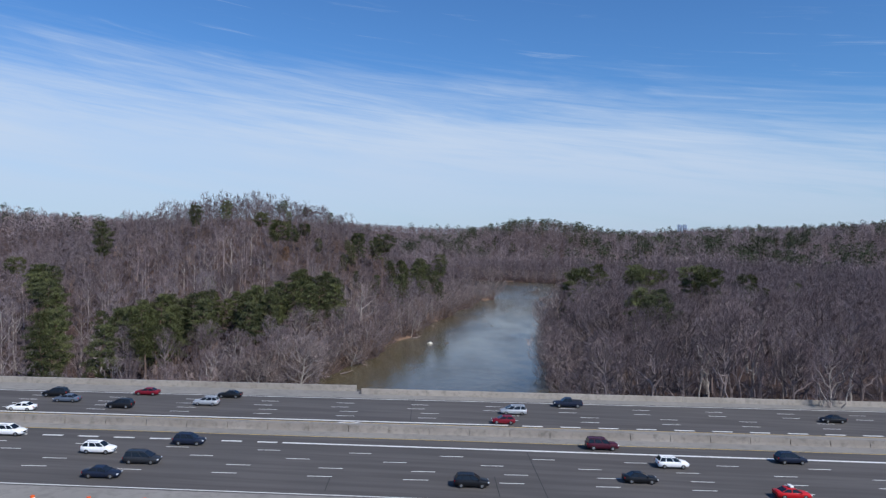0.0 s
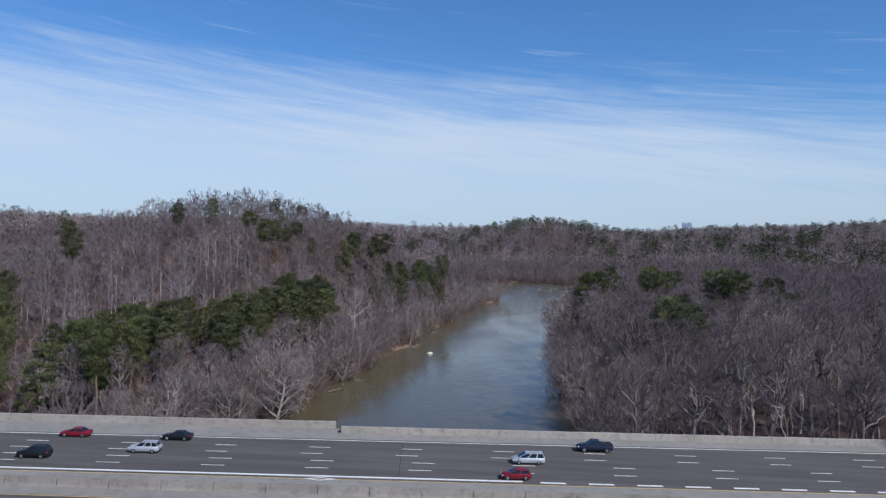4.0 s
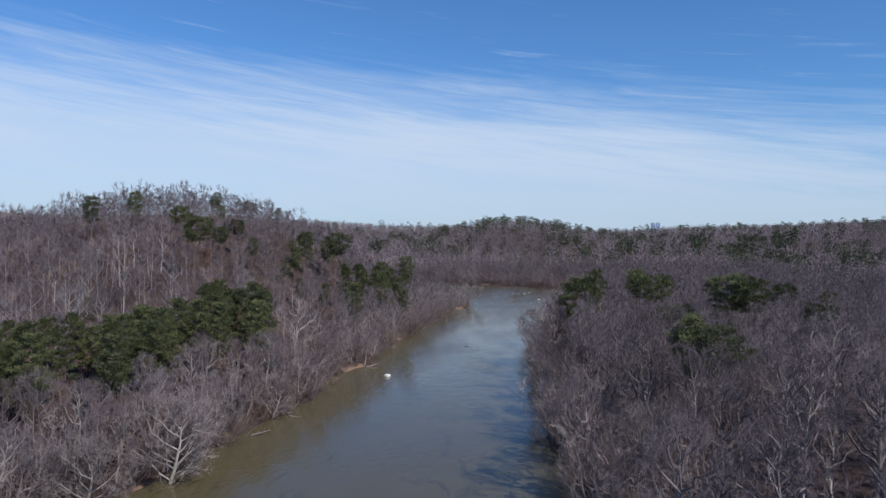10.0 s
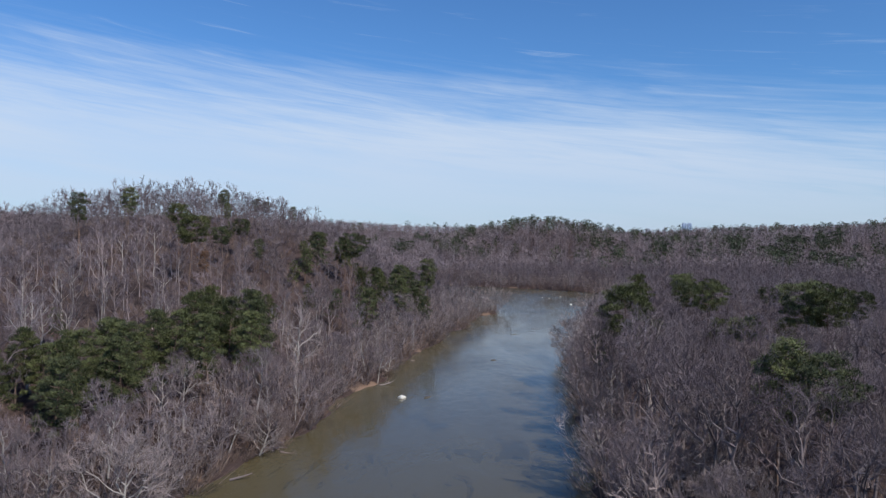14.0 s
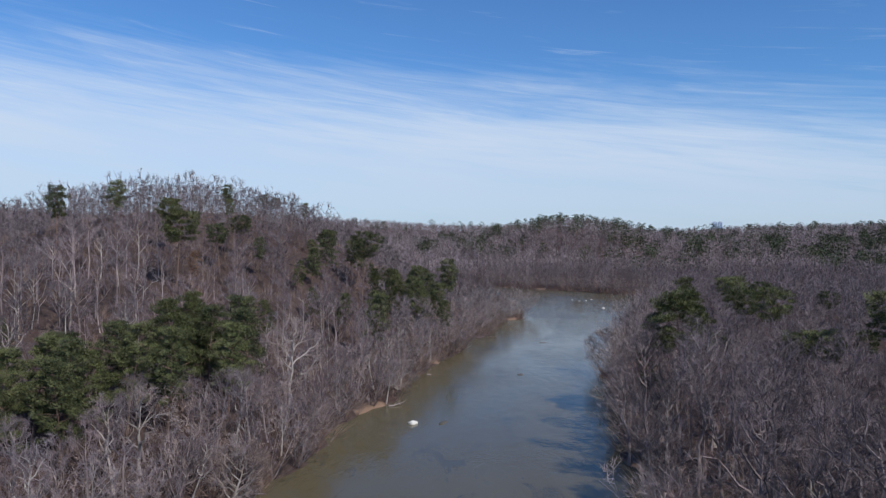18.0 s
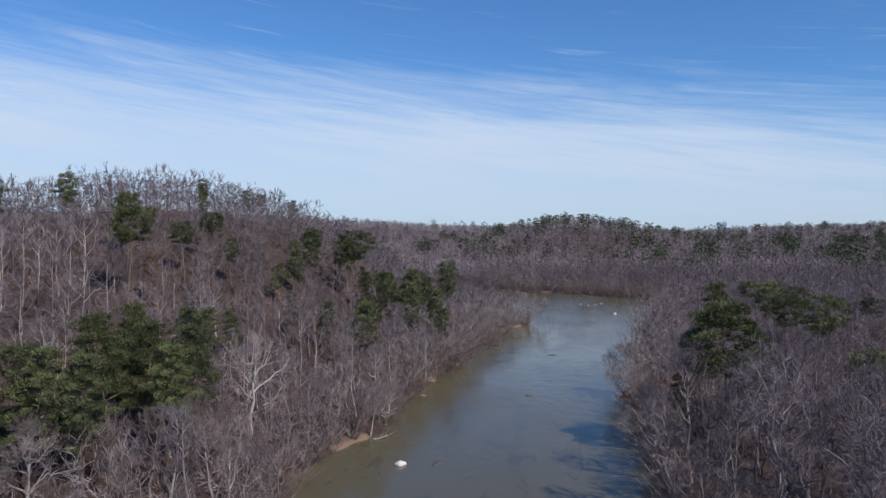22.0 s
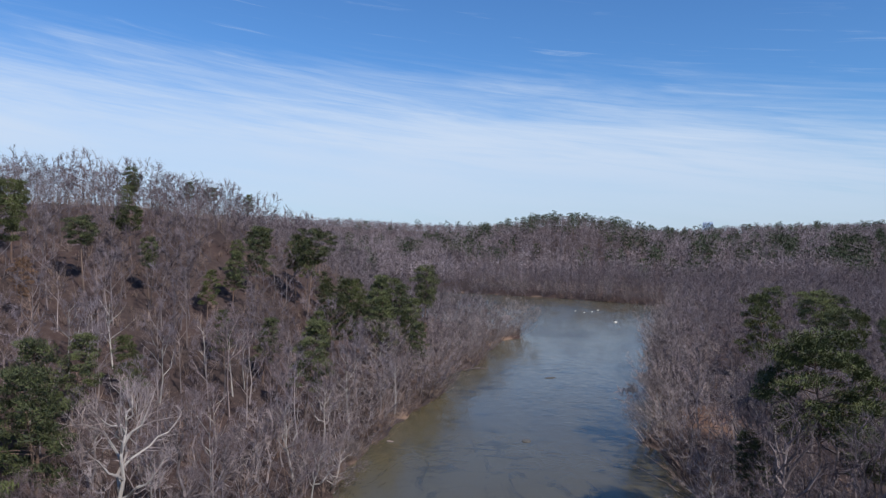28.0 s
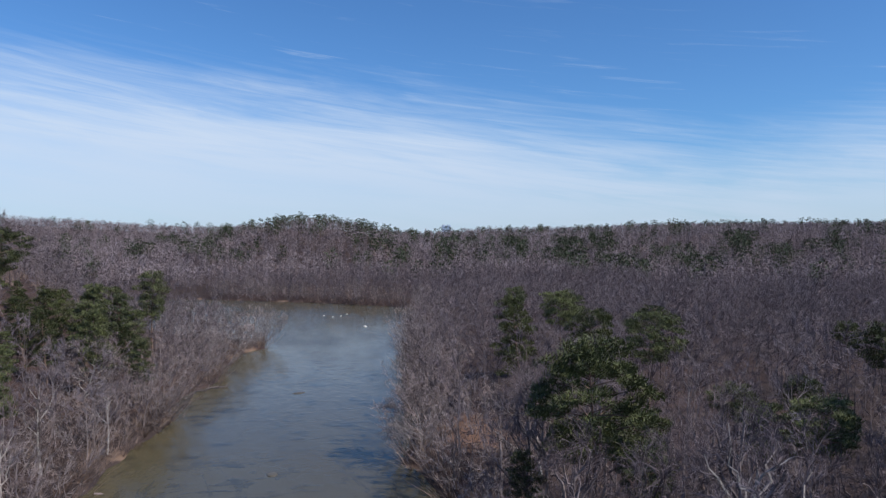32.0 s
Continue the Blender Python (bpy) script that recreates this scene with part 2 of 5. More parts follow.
M_PALE = material("bark_pale", wood_look((0.23, 0.205, 0.19), (0.50, 0.46, 0.42)))
M_BRUSH = material("brush_brown", wood_look((0.11, 0.078, 0.064), (0.33, 0.245, 0.205), single=0.35))
M_DARKNEEDLE = material("far_needles", needle_look((0.020, 0.030, 0.016), (0.078, 0.090, 0.040)), 0.7)
M_PBARK = material("bark_pine", wood_look((0.09, 0.06, 0.048), (0.22, 0.155, 0.12)))
M_NEEDLE = material("needles", needle_look((0.030, 0.037, 0.016), (0.128, 0.138, 0.048)), 0.7)
M_RUST = material("dead_needles", needle_look((0.10, 0.058, 0.035), (0.27, 0.155, 0.09)), 0.8)
M_GROUND = material("leaf_litter", ground_look, 0.95, spec=0.1)
M_WATER = material("river_water", water_look, 0.08, spec=0.5)
M_ASPHALT = material("asphalt", asphalt_look, 0.9)
M_SHOULDER = material("shoulder_concrete", stained((0.24, 0.225, 0.205), (0.17, 0.16, 0.145), (0.29, 0.27, 0.245)))
M_CONC = material("barrier_concrete", stained((0.31, 0.28, 0.245), (0.18, 0.162, 0.142), (0.385, 0.35, 0.31), 1.2))
M_BARRIER = material("weathered_barrier", stained((0.23, 0.205, 0.18), (0.13, 0.118, 0.104), (0.30, 0.27, 0.24), 1.0))
M_PAINT = material("road_paint", stained((0.72, 0.71, 0.68), (0.50, 0.49, 0.46), (0.8, 0.79, 0.76), 2.0), 0.7)
M_YELLOW = material("yellow_paint", stained((0.60, 0.42, 0.12), (0.42, 0.30, 0.12), (0.66, 0.48, 0.16), 2.0), 0.7)
M_JOINT = material("joint_seal", plain((0.035, 0.035, 0.035)), 0.8)
M_ROCK = material("river_rock", stained((0.55, 0.52, 0.46), (0.34, 0.31, 0.27), (0.68, 0.65, 0.58), 1.5, 0.6))
M_DARKROCK = material("wet_rock", stained((0.10, 0.085, 0.065), (0.05, 0.045, 0.035), (0.16, 0.14, 0.11), 1.5, 0.6), 0.5)


# ---- the lie of the land ----
WATER = -12.8
RIVER = [(22, -500), (18, 0), (19, 100), (20, 180), (22, 250), (25, 292), (31, 365), (49, 450), (67, 530), (86, 600), (105, 648),
         (68, 690), (35, 716), (0, 740), (-37, 764), (-120, 802), (-300, 850), (-900, 830), (-900, 690), (-300, 690), (-120, 640),
         (-50, 575), (-15, 540), (3, 524), (5, 508), (-4, 492), (-13, 436), (-18, 410), (-26, 355), (-34, 302), (-39, 256),
         (-46, 226), (-49, 196), (-60, 182), (-63, 100), (-66, 0), (-72, -500)]
RING = [(-180, 1.0), (-90, 1.6), (-60, 2.0), (-35, 2.0), (-28, 1.7), (-20, 1.8), (-11, 1.42), (-5, 1.05), (0, 1.0), (5, 0.75),
        (9, 0.50), (12, 0.55), (18, 0.92), (25, 1.0), (28, 1.2), (46, 1.22), (90, 1.2), (180, 1.0)]
SLOPE, FALL = 0.085, 0.033
CU = 1 / math.hypot(1, SLOPE)


def smooth(a, b, v):
    t = np.clip((v - a) / (b - a), 0, 1)
    return t * t * (3 - 2 * t)


def river_distance(x, y):
    """Metres from the water's edge, below zero in the river."""
    x, y = np.asarray(x, float), np.asarray(y, float)
    best, inside = np.full(x.shape, 1e9), np.zeros(x.shape, bool)
    pts = np.array(RIVER, float)
    for (ax, ay), (bx, by) in zip(pts, np.roll(pts, -1, 0)):
        dx, dy = bx - ax, by - ay
        t = np.clip(((x - ax) * dx + (y - ay) * dy) / (dx * dx + dy * dy), 0, 1)
        best = np.minimum(best, np.hypot(x - ax - t * dx, y - ay - t * dy))
        if ay != by:
            inside ^= ((ay > y) != (by > y)) & (x < ax + (y - ay) / (by - ay) * dx)
    wobble = 1.5 * np.sin(y * 0.083 + 2.0 + 0.05 * x) + 1.1 * np.sin(y * 0.147 + 0.6 * np.sin(x * 0.1)) + 0.6 * np.sin(y * 0.31 + 0.23 * x + 1.5 * np.sin(y * 0.05))
    return np.where(inside, -best, best) + wobble


def road_uv(x, y):
    return (x + SLOPE * y) * CU, (y - SLOPE * x) * CU


def road_xy(u, v):
    return (u - SLOPE * v) * CU, (v + SLOPE * u) * CU


def lane_v(u, v):
    """The near carriageway runs at a slight angle to the far one."""
    return v - 0.03 * min(1.15, max(-0.4, (113 - v) / 20)) * u


def road_z(x):
    return -FALL * (x - 7.3)


def bell(x, y, cx, cy, sx, sy, h):
    return h * np.exp(-((x - cx) / sx) ** 2 / 2 - ((y - cy) / sy) ** 2 / 2)


def land(x, y):
    """The height of the ground."""
    x, y = np.asarray(x, float), np.asarray(y, float)
    d = river_distance(x, y)
    r = np.hypot(x, y - 110)
    az = np.degrees(np.arctan2(x, y - 110))
    ring = 12 + np.tan(np.radians(np.interp(az, [a for a, _ in RING], [e for _, e in RING]))) * 1800
    h = -10 + (ring + 10) * smooth(560, 2000, r) ** 1.15
    hill = bell(x, y, -147, 430, 56, 128, 46) + bell(x, y, -430, 600, 150, 150, 50) + bell(x, y, -88, 470, 26, 60, 9)
    hill = hill + bell(x, y, 78, 1150, 100, 130, 44) + bell(x, y, 700, 1150, 260, 200, 18)
    h = h + hill * smooth(0, 62, d)
    h = h + 0.5 * np.sin(x * 0.05 + 1) * np.sin(y * 0.043) + 0.35 * np.sin(x * 0.13) * np.sin(y * 0.11 + 2)
    bank = WATER - 1.5 + 2.1 * smooth(-1.4, 1.2, d) + (h - WATER - 0.6) * smooth(0.6, 13, d)
    u, v = road_uv(x, y)
    fill = smooth(80, 120, np.abs(u)) * (1 - smooth(32, 60, np.abs(v - 104.5)))
    return bank + (road_z(np.clip(x, -140, 140)) - 1.6 - bank) * fill


def mesh_from(name, verts, tris, mat, flat=True):
    """A mesh from arrays of points and triangles."""
    me = bpy.data.meshes.new(name)
    verts, tris = np.ascontiguousarray(verts, np.float32), np.ascontiguousarray(tris, np.int32)
    me.vertices.add(len(verts))
    me.vertices.foreach_set("co", verts.ravel())
    me.loops.add(tris.size)
    me.loops.foreach_set("vertex_index", tris.ravel())
    me.polygons.add(len(tris))
    me.polygons.foreach_set("loop_start", np.arange(0, tris.size, 3, dtype=np.int32))
    me.polygons.foreach_set("use_smooth", np.full(len(tris), not flat))
    me.materials.append(mat)
    me.update(calc_edges=True)
    return me


def steps(*spans):
    out = []
    for a, b, s in spans:
        out += list(np.arange(a, b, s))
    return np.array(out)


def build_ground():
    xs = steps((-5000, -1500, 250), (-1500, -600, 60), (-600, -200, 16), (-200, -80, 6), (-80, 120, 2.5), (120, 300, 8), (300, 700, 20), (700, 1600, 60), (1600, 5001, 200))
    ys = steps((-5000, -500, 300), (-500, 60, 30), (60, 120, 6), (120, 560, 3.2), (560, 860, 7), (860, 1400, 20), (1400, 2400, 60), (2400, 5001, 200))
    gx, gy = np.meshgrid(xs, ys)
    v = np.stack([gx.ravel(), gy.ravel(), land(gx, gy).ravel()], 1)
    nx, ny = len(xs), len(ys)
    i = (np.arange(ny - 1)[:, None] * nx + np.arange(nx - 1)[None, :]).ravel()
    t = np.concatenate([np.stack([i, i + 1, i + nx + 1], 1), np.stack([i, i + nx + 1, i + nx], 1)])
    me = mesh_from("ground", v, t, M_GROUND, False)
    tagged(new("ground", me), "wooded ground covered in brown leaf litter", "ground", kind="structure")


build_ground()


def build_water():
    xs, ys = np.linspace(-960, 130, 40), np.linspace(-520, 900, 60)
    gx, gy = np.meshgrid(xs, ys)
    v = np.stack([gx.ravel(), gy.ravel(), np.full(gx.size, WATER)], 1)
    nx, ny = len(xs), len(ys)
    i = (np.arange(ny - 1)[:, None] * nx + np.arange(nx - 1)[None, :]).ravel()
    t = np.concatenate([np.stack([i, i + 1, i + nx + 1], 1), np.stack([i, i + nx + 1, i + nx], 1)])
    tagged(new("water", mesh_from("water", v, t, M_WATER, False)), "muddy olive-brown river water with a light ripple", "river", kind="structure")


build_water()


# ---- trees ----
RNG = np.random.default_rng(7)


class Shape:
    """Points and triangles gathered piece by piece."""

    def __init__(self):
        self.v, self.t, self.n = [], [], 0

    def add(self, verts, tris):
        self.v.append(np.asarray(verts, float))
        self.t.append(np.asarray(tris, int) + self.n)
        self.n += len(verts)

    def tube(self, pts, radii, sides):
        """A tapering tube along a bent line, closed to a point at its end."""
        pts = np.asarray(pts, float)
        k = len(pts)
        way = np.gradient(pts, axis=0)
        way /= np.linalg.norm(way, axis=1)[:, None] + 1e-9
        side = np.cross(way, (0.31, 0.95, 0.1))
        side /= np.linalg.norm(side, axis=1)[:, None] + 1e-9
        other = np.cross(way, side)
        ang = np.arange(sides) * 2 * np.pi / sides
        ring = pts[:, None] + np.asarray(radii)[:, None, None] * (np.cos(ang)[None, :, None] * side[:, None] + np.sin(ang)[None, :, None] * other[:, None])
        tris = []
        for a in range(k - 1):
            for s in range(sides):
                p, q = a * sides + s, a * sides + (s + 1) % sides
                tris += [(p, q, q + sides), (p, q + sides, p + sides)]
        self.add(ring.reshape(-1, 3), tris)

    def spikes(self, base, tip, radius, faces=3):
        """Many thin three-sided twigs at once."""
        base, tip = np.asarray(base, float), np.asarray(tip, float)
        if not len(base):
            return
        way = tip - base
        way = way / (np.linalg.norm(way, axis=1)[:, None] + 1e-9)
        side = np.cross(way, (0.23, 0.31, 0.92))
        side /= np.linalg.norm(side, axis=1)[:, None] + 1e-9
        other = np.cross(way, side)
        r = np.broadcast_to(np.asarray(radius, float), (len(base),))[:, None]
        corners = [base + r * (math.cos(a) * side + math.sin(a) * other) for a in (0.0, 2.094, 4.189)]
        v = np.stack(corners + [tip], 1).reshape(-1, 3)
        k = np.arange(len(base))[:, None, None] * 4
        t = (np.array([(0, 1, 3), (1, 2, 3), (2, 0, 3)][:faces])[None] + k).reshape(-1, 3)
        self.add(v, t)

    def arrays(self):
        return np.concatenate(self.v), np.concatenate(self.t)


def turned(way, spread, rng):
    """A direction that leaves another by about that angle."""
    off = rng.normal(size=3)
    off -= way * off.dot(way)
    off /= np.linalg.norm(off) + 1e-9
    return way * math.cos(spread) + off * math.sin(spread)


def bent(start, way, length, count, lift, rng, wander=0.12):
    pts, p, w = [np.array(start, float)], np.array(start, float), np.array(way, float)
    for _ in range(count):
        w = w + rng.normal(size=3) * wander + np.array((0, 0, lift))
        w /= np.linalg.norm(w)
        p = p + w * length / count
        pts.append(p.copy())
    return np.array(pts)


def along(pts, f):
    q = f * (len(pts) - 1)
    i = min(int(q), len(pts) - 2)
    return pts[i] + (pts[i + 1] - pts[i]) * (q - i), (pts[i + 1] - pts[i]) / (np.linalg.norm(pts[i + 1] - pts[i]) + 1e-9)


def arc(start, way, end, count, rng, wander=0.05):
    """A crooked line that leaves start along way and bends over to end."""
    start, way, end = np.asarray(start, float), np.asarray(way, float), np.asarray(end, float)
    size = np.linalg.norm(end - start)
    knee = start + way / (np.linalg.norm(way) + 1e-9) * size * 0.55
    t = np.linspace(0, 1, count + 1)[:, None]
    pts = (1 - t) ** 2 * start + 2 * t * (1 - t) * knee + t * t * end
    pts[1:] += rng.normal(size=(count, 3)) * size * wander
    return pts


def bare_tree(seed, height, width, clear=0.42, limbs=9, boughs=8, sprays=5, twigs=5, thick=0.02, girth=0.011, stout=1.0, stems=1, detail=2, droop=0.0):
    """A leafless tree at the origin: a trunk that forks into rising limbs, whose finer branches fill a rounded crown."""
    rng = np.random.default_rng(seed)
    wood, fine = Shape(), Shape()
    mid = np.array((0, 0, height * (1 + clear) / 2))
    dome = np.array((width, width, height * (1 - clear) / 2))
    b1, t1, b2, t2, b3, t3 = [], [], [], [], [], []

    def inside(p, most=1.0):
        d = (p - mid) / dome
        r = math.sqrt(d.dot(d))
        return p if r < most else mid + (p - mid) * most / r

    for stem in range(stems):
        spin = stem * 6.283 / stems + rng.uniform(-0.4, 0.4)
        away = np.array((math.cos(spin), math.sin(spin), 0)) * width * (0.5 if stems > 1 else 0.12)
        trunk = arc((0, 0, -0.7), (away[0] * 0.2, away[1] * 0.2, 1), mid + away + (0, 0, dome[2] * rng.uniform(0.25, 0.5)), 6 if detail > 1 else 3, rng, 0.012)
        r0 = height * girth * (1.0 if stems == 1 else 0.7)
        wood.tube(trunk, np.interp(np.linspace(0, 1, len(trunk)), [0, 0.08, 0.6, 1], [r0 * 1.4, r0, r0 * 0.6, r0 * 0.18]), 6 if detail > 1 else 3)
        first = clear * 0.85 * height / (mid[2] + dome[2] * 0.4)
        for k in range(limbs):
            rel = (k + rng.uniform(0, 0.9)) / limbs
            p, w = along(trunk, first + (0.98 - first) * rel)
            a, rise = k * 2.4 + spin + rng.uniform(-0.5, 0.5), -0.35 - droop + (1.65 + droop) * rel + rng.normal() * 0.12
            tip = mid + dome * np.array((math.cos(a) * math.cos(rise), math.sin(a) * math.cos(rise), math.sin(rise))) * rng.uniform(0.72, 1.0)
            if stems > 1:
                tip = inside(tip + away * 0.6)
            out = np.array((math.cos(a), math.sin(a), rng.uniform(0.55, 1.3) - droop))
            limb = arc(p, out, tip, 5 if detail > 1 else 2, rng, 0.045)
            size = np.linalg.norm(tip - p)
            r1 = max(0.04, r0 * 0.5 * stout * (1.15 - 0.65 * rel))
            wood.tube(limb, np.linspace(r1, r1 * 0.22, len(limb)), 4 if detail > 1 else 3)
            for _ in range(boughs):
                q, w2 = along(limb, rng.uniform(0.25, 1.0))
                out = (q - mid) / dome
                out = out / (np.linalg.norm(out) + 1e-9) * 0.7 + w2 * 0.5 + rng.normal(size=3) * 0.62
                end = inside(q + out * (0.35 * width + 0.12 * size) * rng.uniform(0.55, 1.1))
                if detail > 1:
                    bough = arc(q, w2 + out * 0.6, end, 3, rng, 0.05)
                    fine.tube(bough, np.linspace(r1 * 0.34, 0.014, 4), 3)
                else:
                    bough = np.array((q, end))
                    b1.append(q), t1.append(end)
                    w3 = (end - q) / (np.linalg.norm(end - q) + 1e-9)
                    for _ in range(twigs):
                        q2 = q + (end - q) * rng.uniform(0.05, 1.0)
                        e2 = inside(q2 + (w3 * 0.55 + rng.normal(size=3) * 0.42 + (0, 0, 0.25)) * height * rng.uniform(0.05, 0.11), 1.08)
                        b3.append(q2), t3.append(e2)
                for _ in range(sprays):
                    q2, w3 = along(bough, rng.uniform(0.15, 1.0))
                    e2 = inside(q2 + (w3 * 0.6 + rng.normal(size=3) * 0.6 + (0, 0, 0.25)) * 0.075 * height * rng.uniform(0.6, 1.3), 1.06)
                    b2.append(q2), t2.append(e2)
                    w4 = (e2 - q2) / (np.linalg.norm(e2 - q2) + 1e-9)
                    for _ in range(twigs):
                        q3 = q2 + (e2 - q2) * rng.uniform(0.1, 1.0)
                        b3.append(q3), t3.append(q3 + (w4 * 0.7 + rng.normal(size=3) * 0.45 + (0, 0, 0.22)) * height * rng.uniform(0.022, 0.05))
    fine.spikes(b1, t1, thick * 1.7, 2)
    fine.spikes(b2, t2, thick * 1.2, 2 if detail > 1 else 1)
    fine.spikes(b3, t3, thick * rng.uniform(0.6, 1.25, len(b3)), 1)
    return wood.arrays(), fine.arrays()


def far_tree(seed, height, twigs, thick, width):
    """A leafless tree for the far hills: a trunk and a dome of twig bundles."""
    rng = np.random.default_rng(seed)
    wood, fine = Shape(), Shape()
    wood.tube(np.array(((0, 0, -0.8), (0, 0, height * 0.45), (rng.normal() * 0.4, rng.normal() * 0.4, height * 0.85))), np.array((1.2, 0.8, 0.1)) * height * 0.011, 3)
    d = rng.normal(size=(twigs, 3))
    d /= np.linalg.norm(d, axis=1)[:, None]
    mid = np.array((0, 0, height * 0.58)) + d * rng.uniform(0.5, 1.0, (twigs, 1)) * np.array((width, width, height * 0.40))
    under = np.arange(twigs) % 5 == 0
    mid[under, 2] = rng.uniform(0.05, 0.35, under.sum()) * height
    way = d * 0.5 + rng.normal(size=(twigs, 3)) * 0.7
    way *= height * 0.062 / (np.linalg.norm(way, axis=1)[:, None] + 1e-9)
    fine.spikes(mid - way, mid + way, thick * rng.uniform(0.6, 1.2, twigs), 1)
    return wood.arrays(), fine.arrays()


def shrub(seed, height, twigs, thick):
    rng = np.random.default_rng(seed)
    fine = Shape()
    a, tilt = rng.uniform(0, 6.283, twigs), np.abs(rng.normal(0, 0.5, twigs))
    way = np.stack([np.cos(a) * np.sin(tilt), np.sin(a) * np.sin(tilt), np.cos(tilt)], 1)
    low = np.where(rng.uniform(size=twigs) < 0.45, 0.0, rng.uniform(0.2, 0.6, twigs))[:, None] * height
    bases = way * low + (0, 0, -0.2)
    tips = bases + (way + rng.normal(size=(twigs, 3)) * 0.3) * height * rng.uniform(0.4, 0.75, (twigs, 1))
    fine.spikes(bases, tips, thick * rng.uniform(0.6, 1.4, twigs), 1)
    return fine.arrays()


def pine(seed, height, clumps=46, crown=0.5, width=0.2, tuft=90, sides=6, cone=0.0, cushion=1.0, needle=0.062):
    """A pine at the origin: a trunk, limbs that spread in layers, and flattened cushions of needles at their ends."""
    rng = np.random.default_rng(seed)
    wood, green = Shape(), Shape()
    trunk = bent((0, 0, -0.6), (rng.normal() * 0.03, rng.normal() * 0.03, 1), height * 0.96, sides, 0.02, rng, 0.03)
    wood.tube(trunk, np.linspace(height * 0.0125, 0.03, sides + 1), sides)
    bases, tips, rad = [], [], []
    for k in range(clumps):
        top = (k + rng.uniform(0, 1)) / clumps
        p, w = along(trunk, min(1 - crown * top, 0.99))
        wide = height * width * (0.10 + 0.95 * math.sin(min(1.0, 0.10 + top * 1.05) * 2.5) ** 0.8)
        wide = wide * (1 - cone) + cone * height * width * (0.10 + 0.95 * top ** 0.8)
        out, a = wide * math.sqrt(rng.uniform(0.2, 1.0)) * rng.uniform(0.75, 1.15), k * 2.4 + rng.uniform(-0.5, 0.5)
        c = p + np.array((math.cos(a) * out, math.sin(a) * out, out * rng.uniform(-0.05, 0.3)))
        if k % 2 == 0 and sides > 3:
            wood.tube(np.array((p - (0, 0, out * 0.15), (p + c) / 2 - (0, 0, 0.2), c)), (0.09, 0.06, 0.03), 3)
        size = cushion * height / 20 * rng.uniform(0.75, 1.3)
        off = rng.normal(size=(tuft, 3))
        off *= (rng.uniform(0.2, 1.0, (tuft, 1)) ** 0.4) / (np.linalg.norm(off, axis=1)[:, None] + 1e-9)
        off *= np.array((1.15, 1.15, 0.5)) * size
        d = off * (0.6, 0.6, 0.9) / size + rng.normal(size=(tuft, 3)) * 0.5 + (0, 0, 0.35)
        d *= rng.uniform(0.4, 0.75, (tuft, 1)) * size / (np.linalg.norm(d, axis=1)[:, None] + 1e-9)
        bases.append(c + off - d * 0.4)
        tips.append(c + off + d * 0.6)
        rad.append(rng.uniform(0.7, 1.3, tuft) * needle * height / 20)
    green.spikes(np.concatenate(bases), np.concatenate(tips), np.concatenate(rad), 1)
    return wood.arrays(), green.arrays()


def tree_thing(name, label, category, group, parts):
    """A tree with its parts, kept as a pattern to copy."""
    root = new(name)
    for part_name, arrays, mat, note in parts:
        ob = new(part_name, mesh_from(part_name, *arrays, mat))
        ob.parent = root
        if note:
            ob["label"] = note
    return tagged(root, label, category, group)


def scatter(shape_list, places, sizes, rng, lean=None):
    """Copies of several patterns, joined into one pair of arrays."""
    vs, ts, n = [], [], 0
    pick = rng.integers(0, len(shape_list), len(places))
    for k, (v, t) in enumerate(shape_list):
        at = places[pick == k]
        if not len(at):
            continue
        a = rng.uniform(0, 6.283, len(at))
        s = sizes[pick == k]
        c, d = np.cos(a) * s, np.sin(a) * s
        x = v[None, :, 0] * c[:, None] - v[None, :, 1] * d[:, None] + at[:, 0:1]
        y = v[None, :, 0] * d[:, None] + v[None, :, 1] * c[:, None] + at[:, 1:2]
        z = v[None, :, 2] * s[:, None] + at[:, 2:3]
        if lean is not None:
            x = x + v[None, :, 2] * s[:, None] * lean[pick == k, 0:1]
            y = y + v[None, :, 2] * s[:, None] * lean[pick == k, 1:2]
        vs.append(np.stack([x, y, z], -1).reshape(-1, 3))
        ts.append((t[None] + (np.arange(len(at)) * len(v))[:, None, None]).reshape(-1, 3) + n)
        n += len(at) * len(v)
    return np.concatenate(vs), np.concatenate(ts)


def grid_places(x0, x1, y0, y1, gap, rng, bank=2.0):
    """Places for trees, one to a cell, clear of the river and the road."""
    gx, gy = np.meshgrid(np.arange(x0, x1, gap), np.arange(y0, y1, gap))
    x = gx.ravel() + rng.uniform(-0.48, 0.48, gx.size) * gap
    y = gy.ravel() + rng.uniform(-0.48, 0.48, gx.size) * gap
    u, v = road_uv(x, y)
    keep = (river_distance(x, y) > bank) & (np.abs(v - 104.5) > 32)
    x, y = x[keep], y[keep]
    return np.stack([x, y, land(x, y)], 1)


def in_view(p, slack=0.0):
    """Whether a place can come into view along the flight."""
    left = p[:, 0] > -(p[:, 1] + 30) * 0.74 - 15 - slack
    right = p[:, 0] < (p[:, 1] - 100) * 1.25 + 70 + slack
    return left & right & (p[:, 1] > 120)


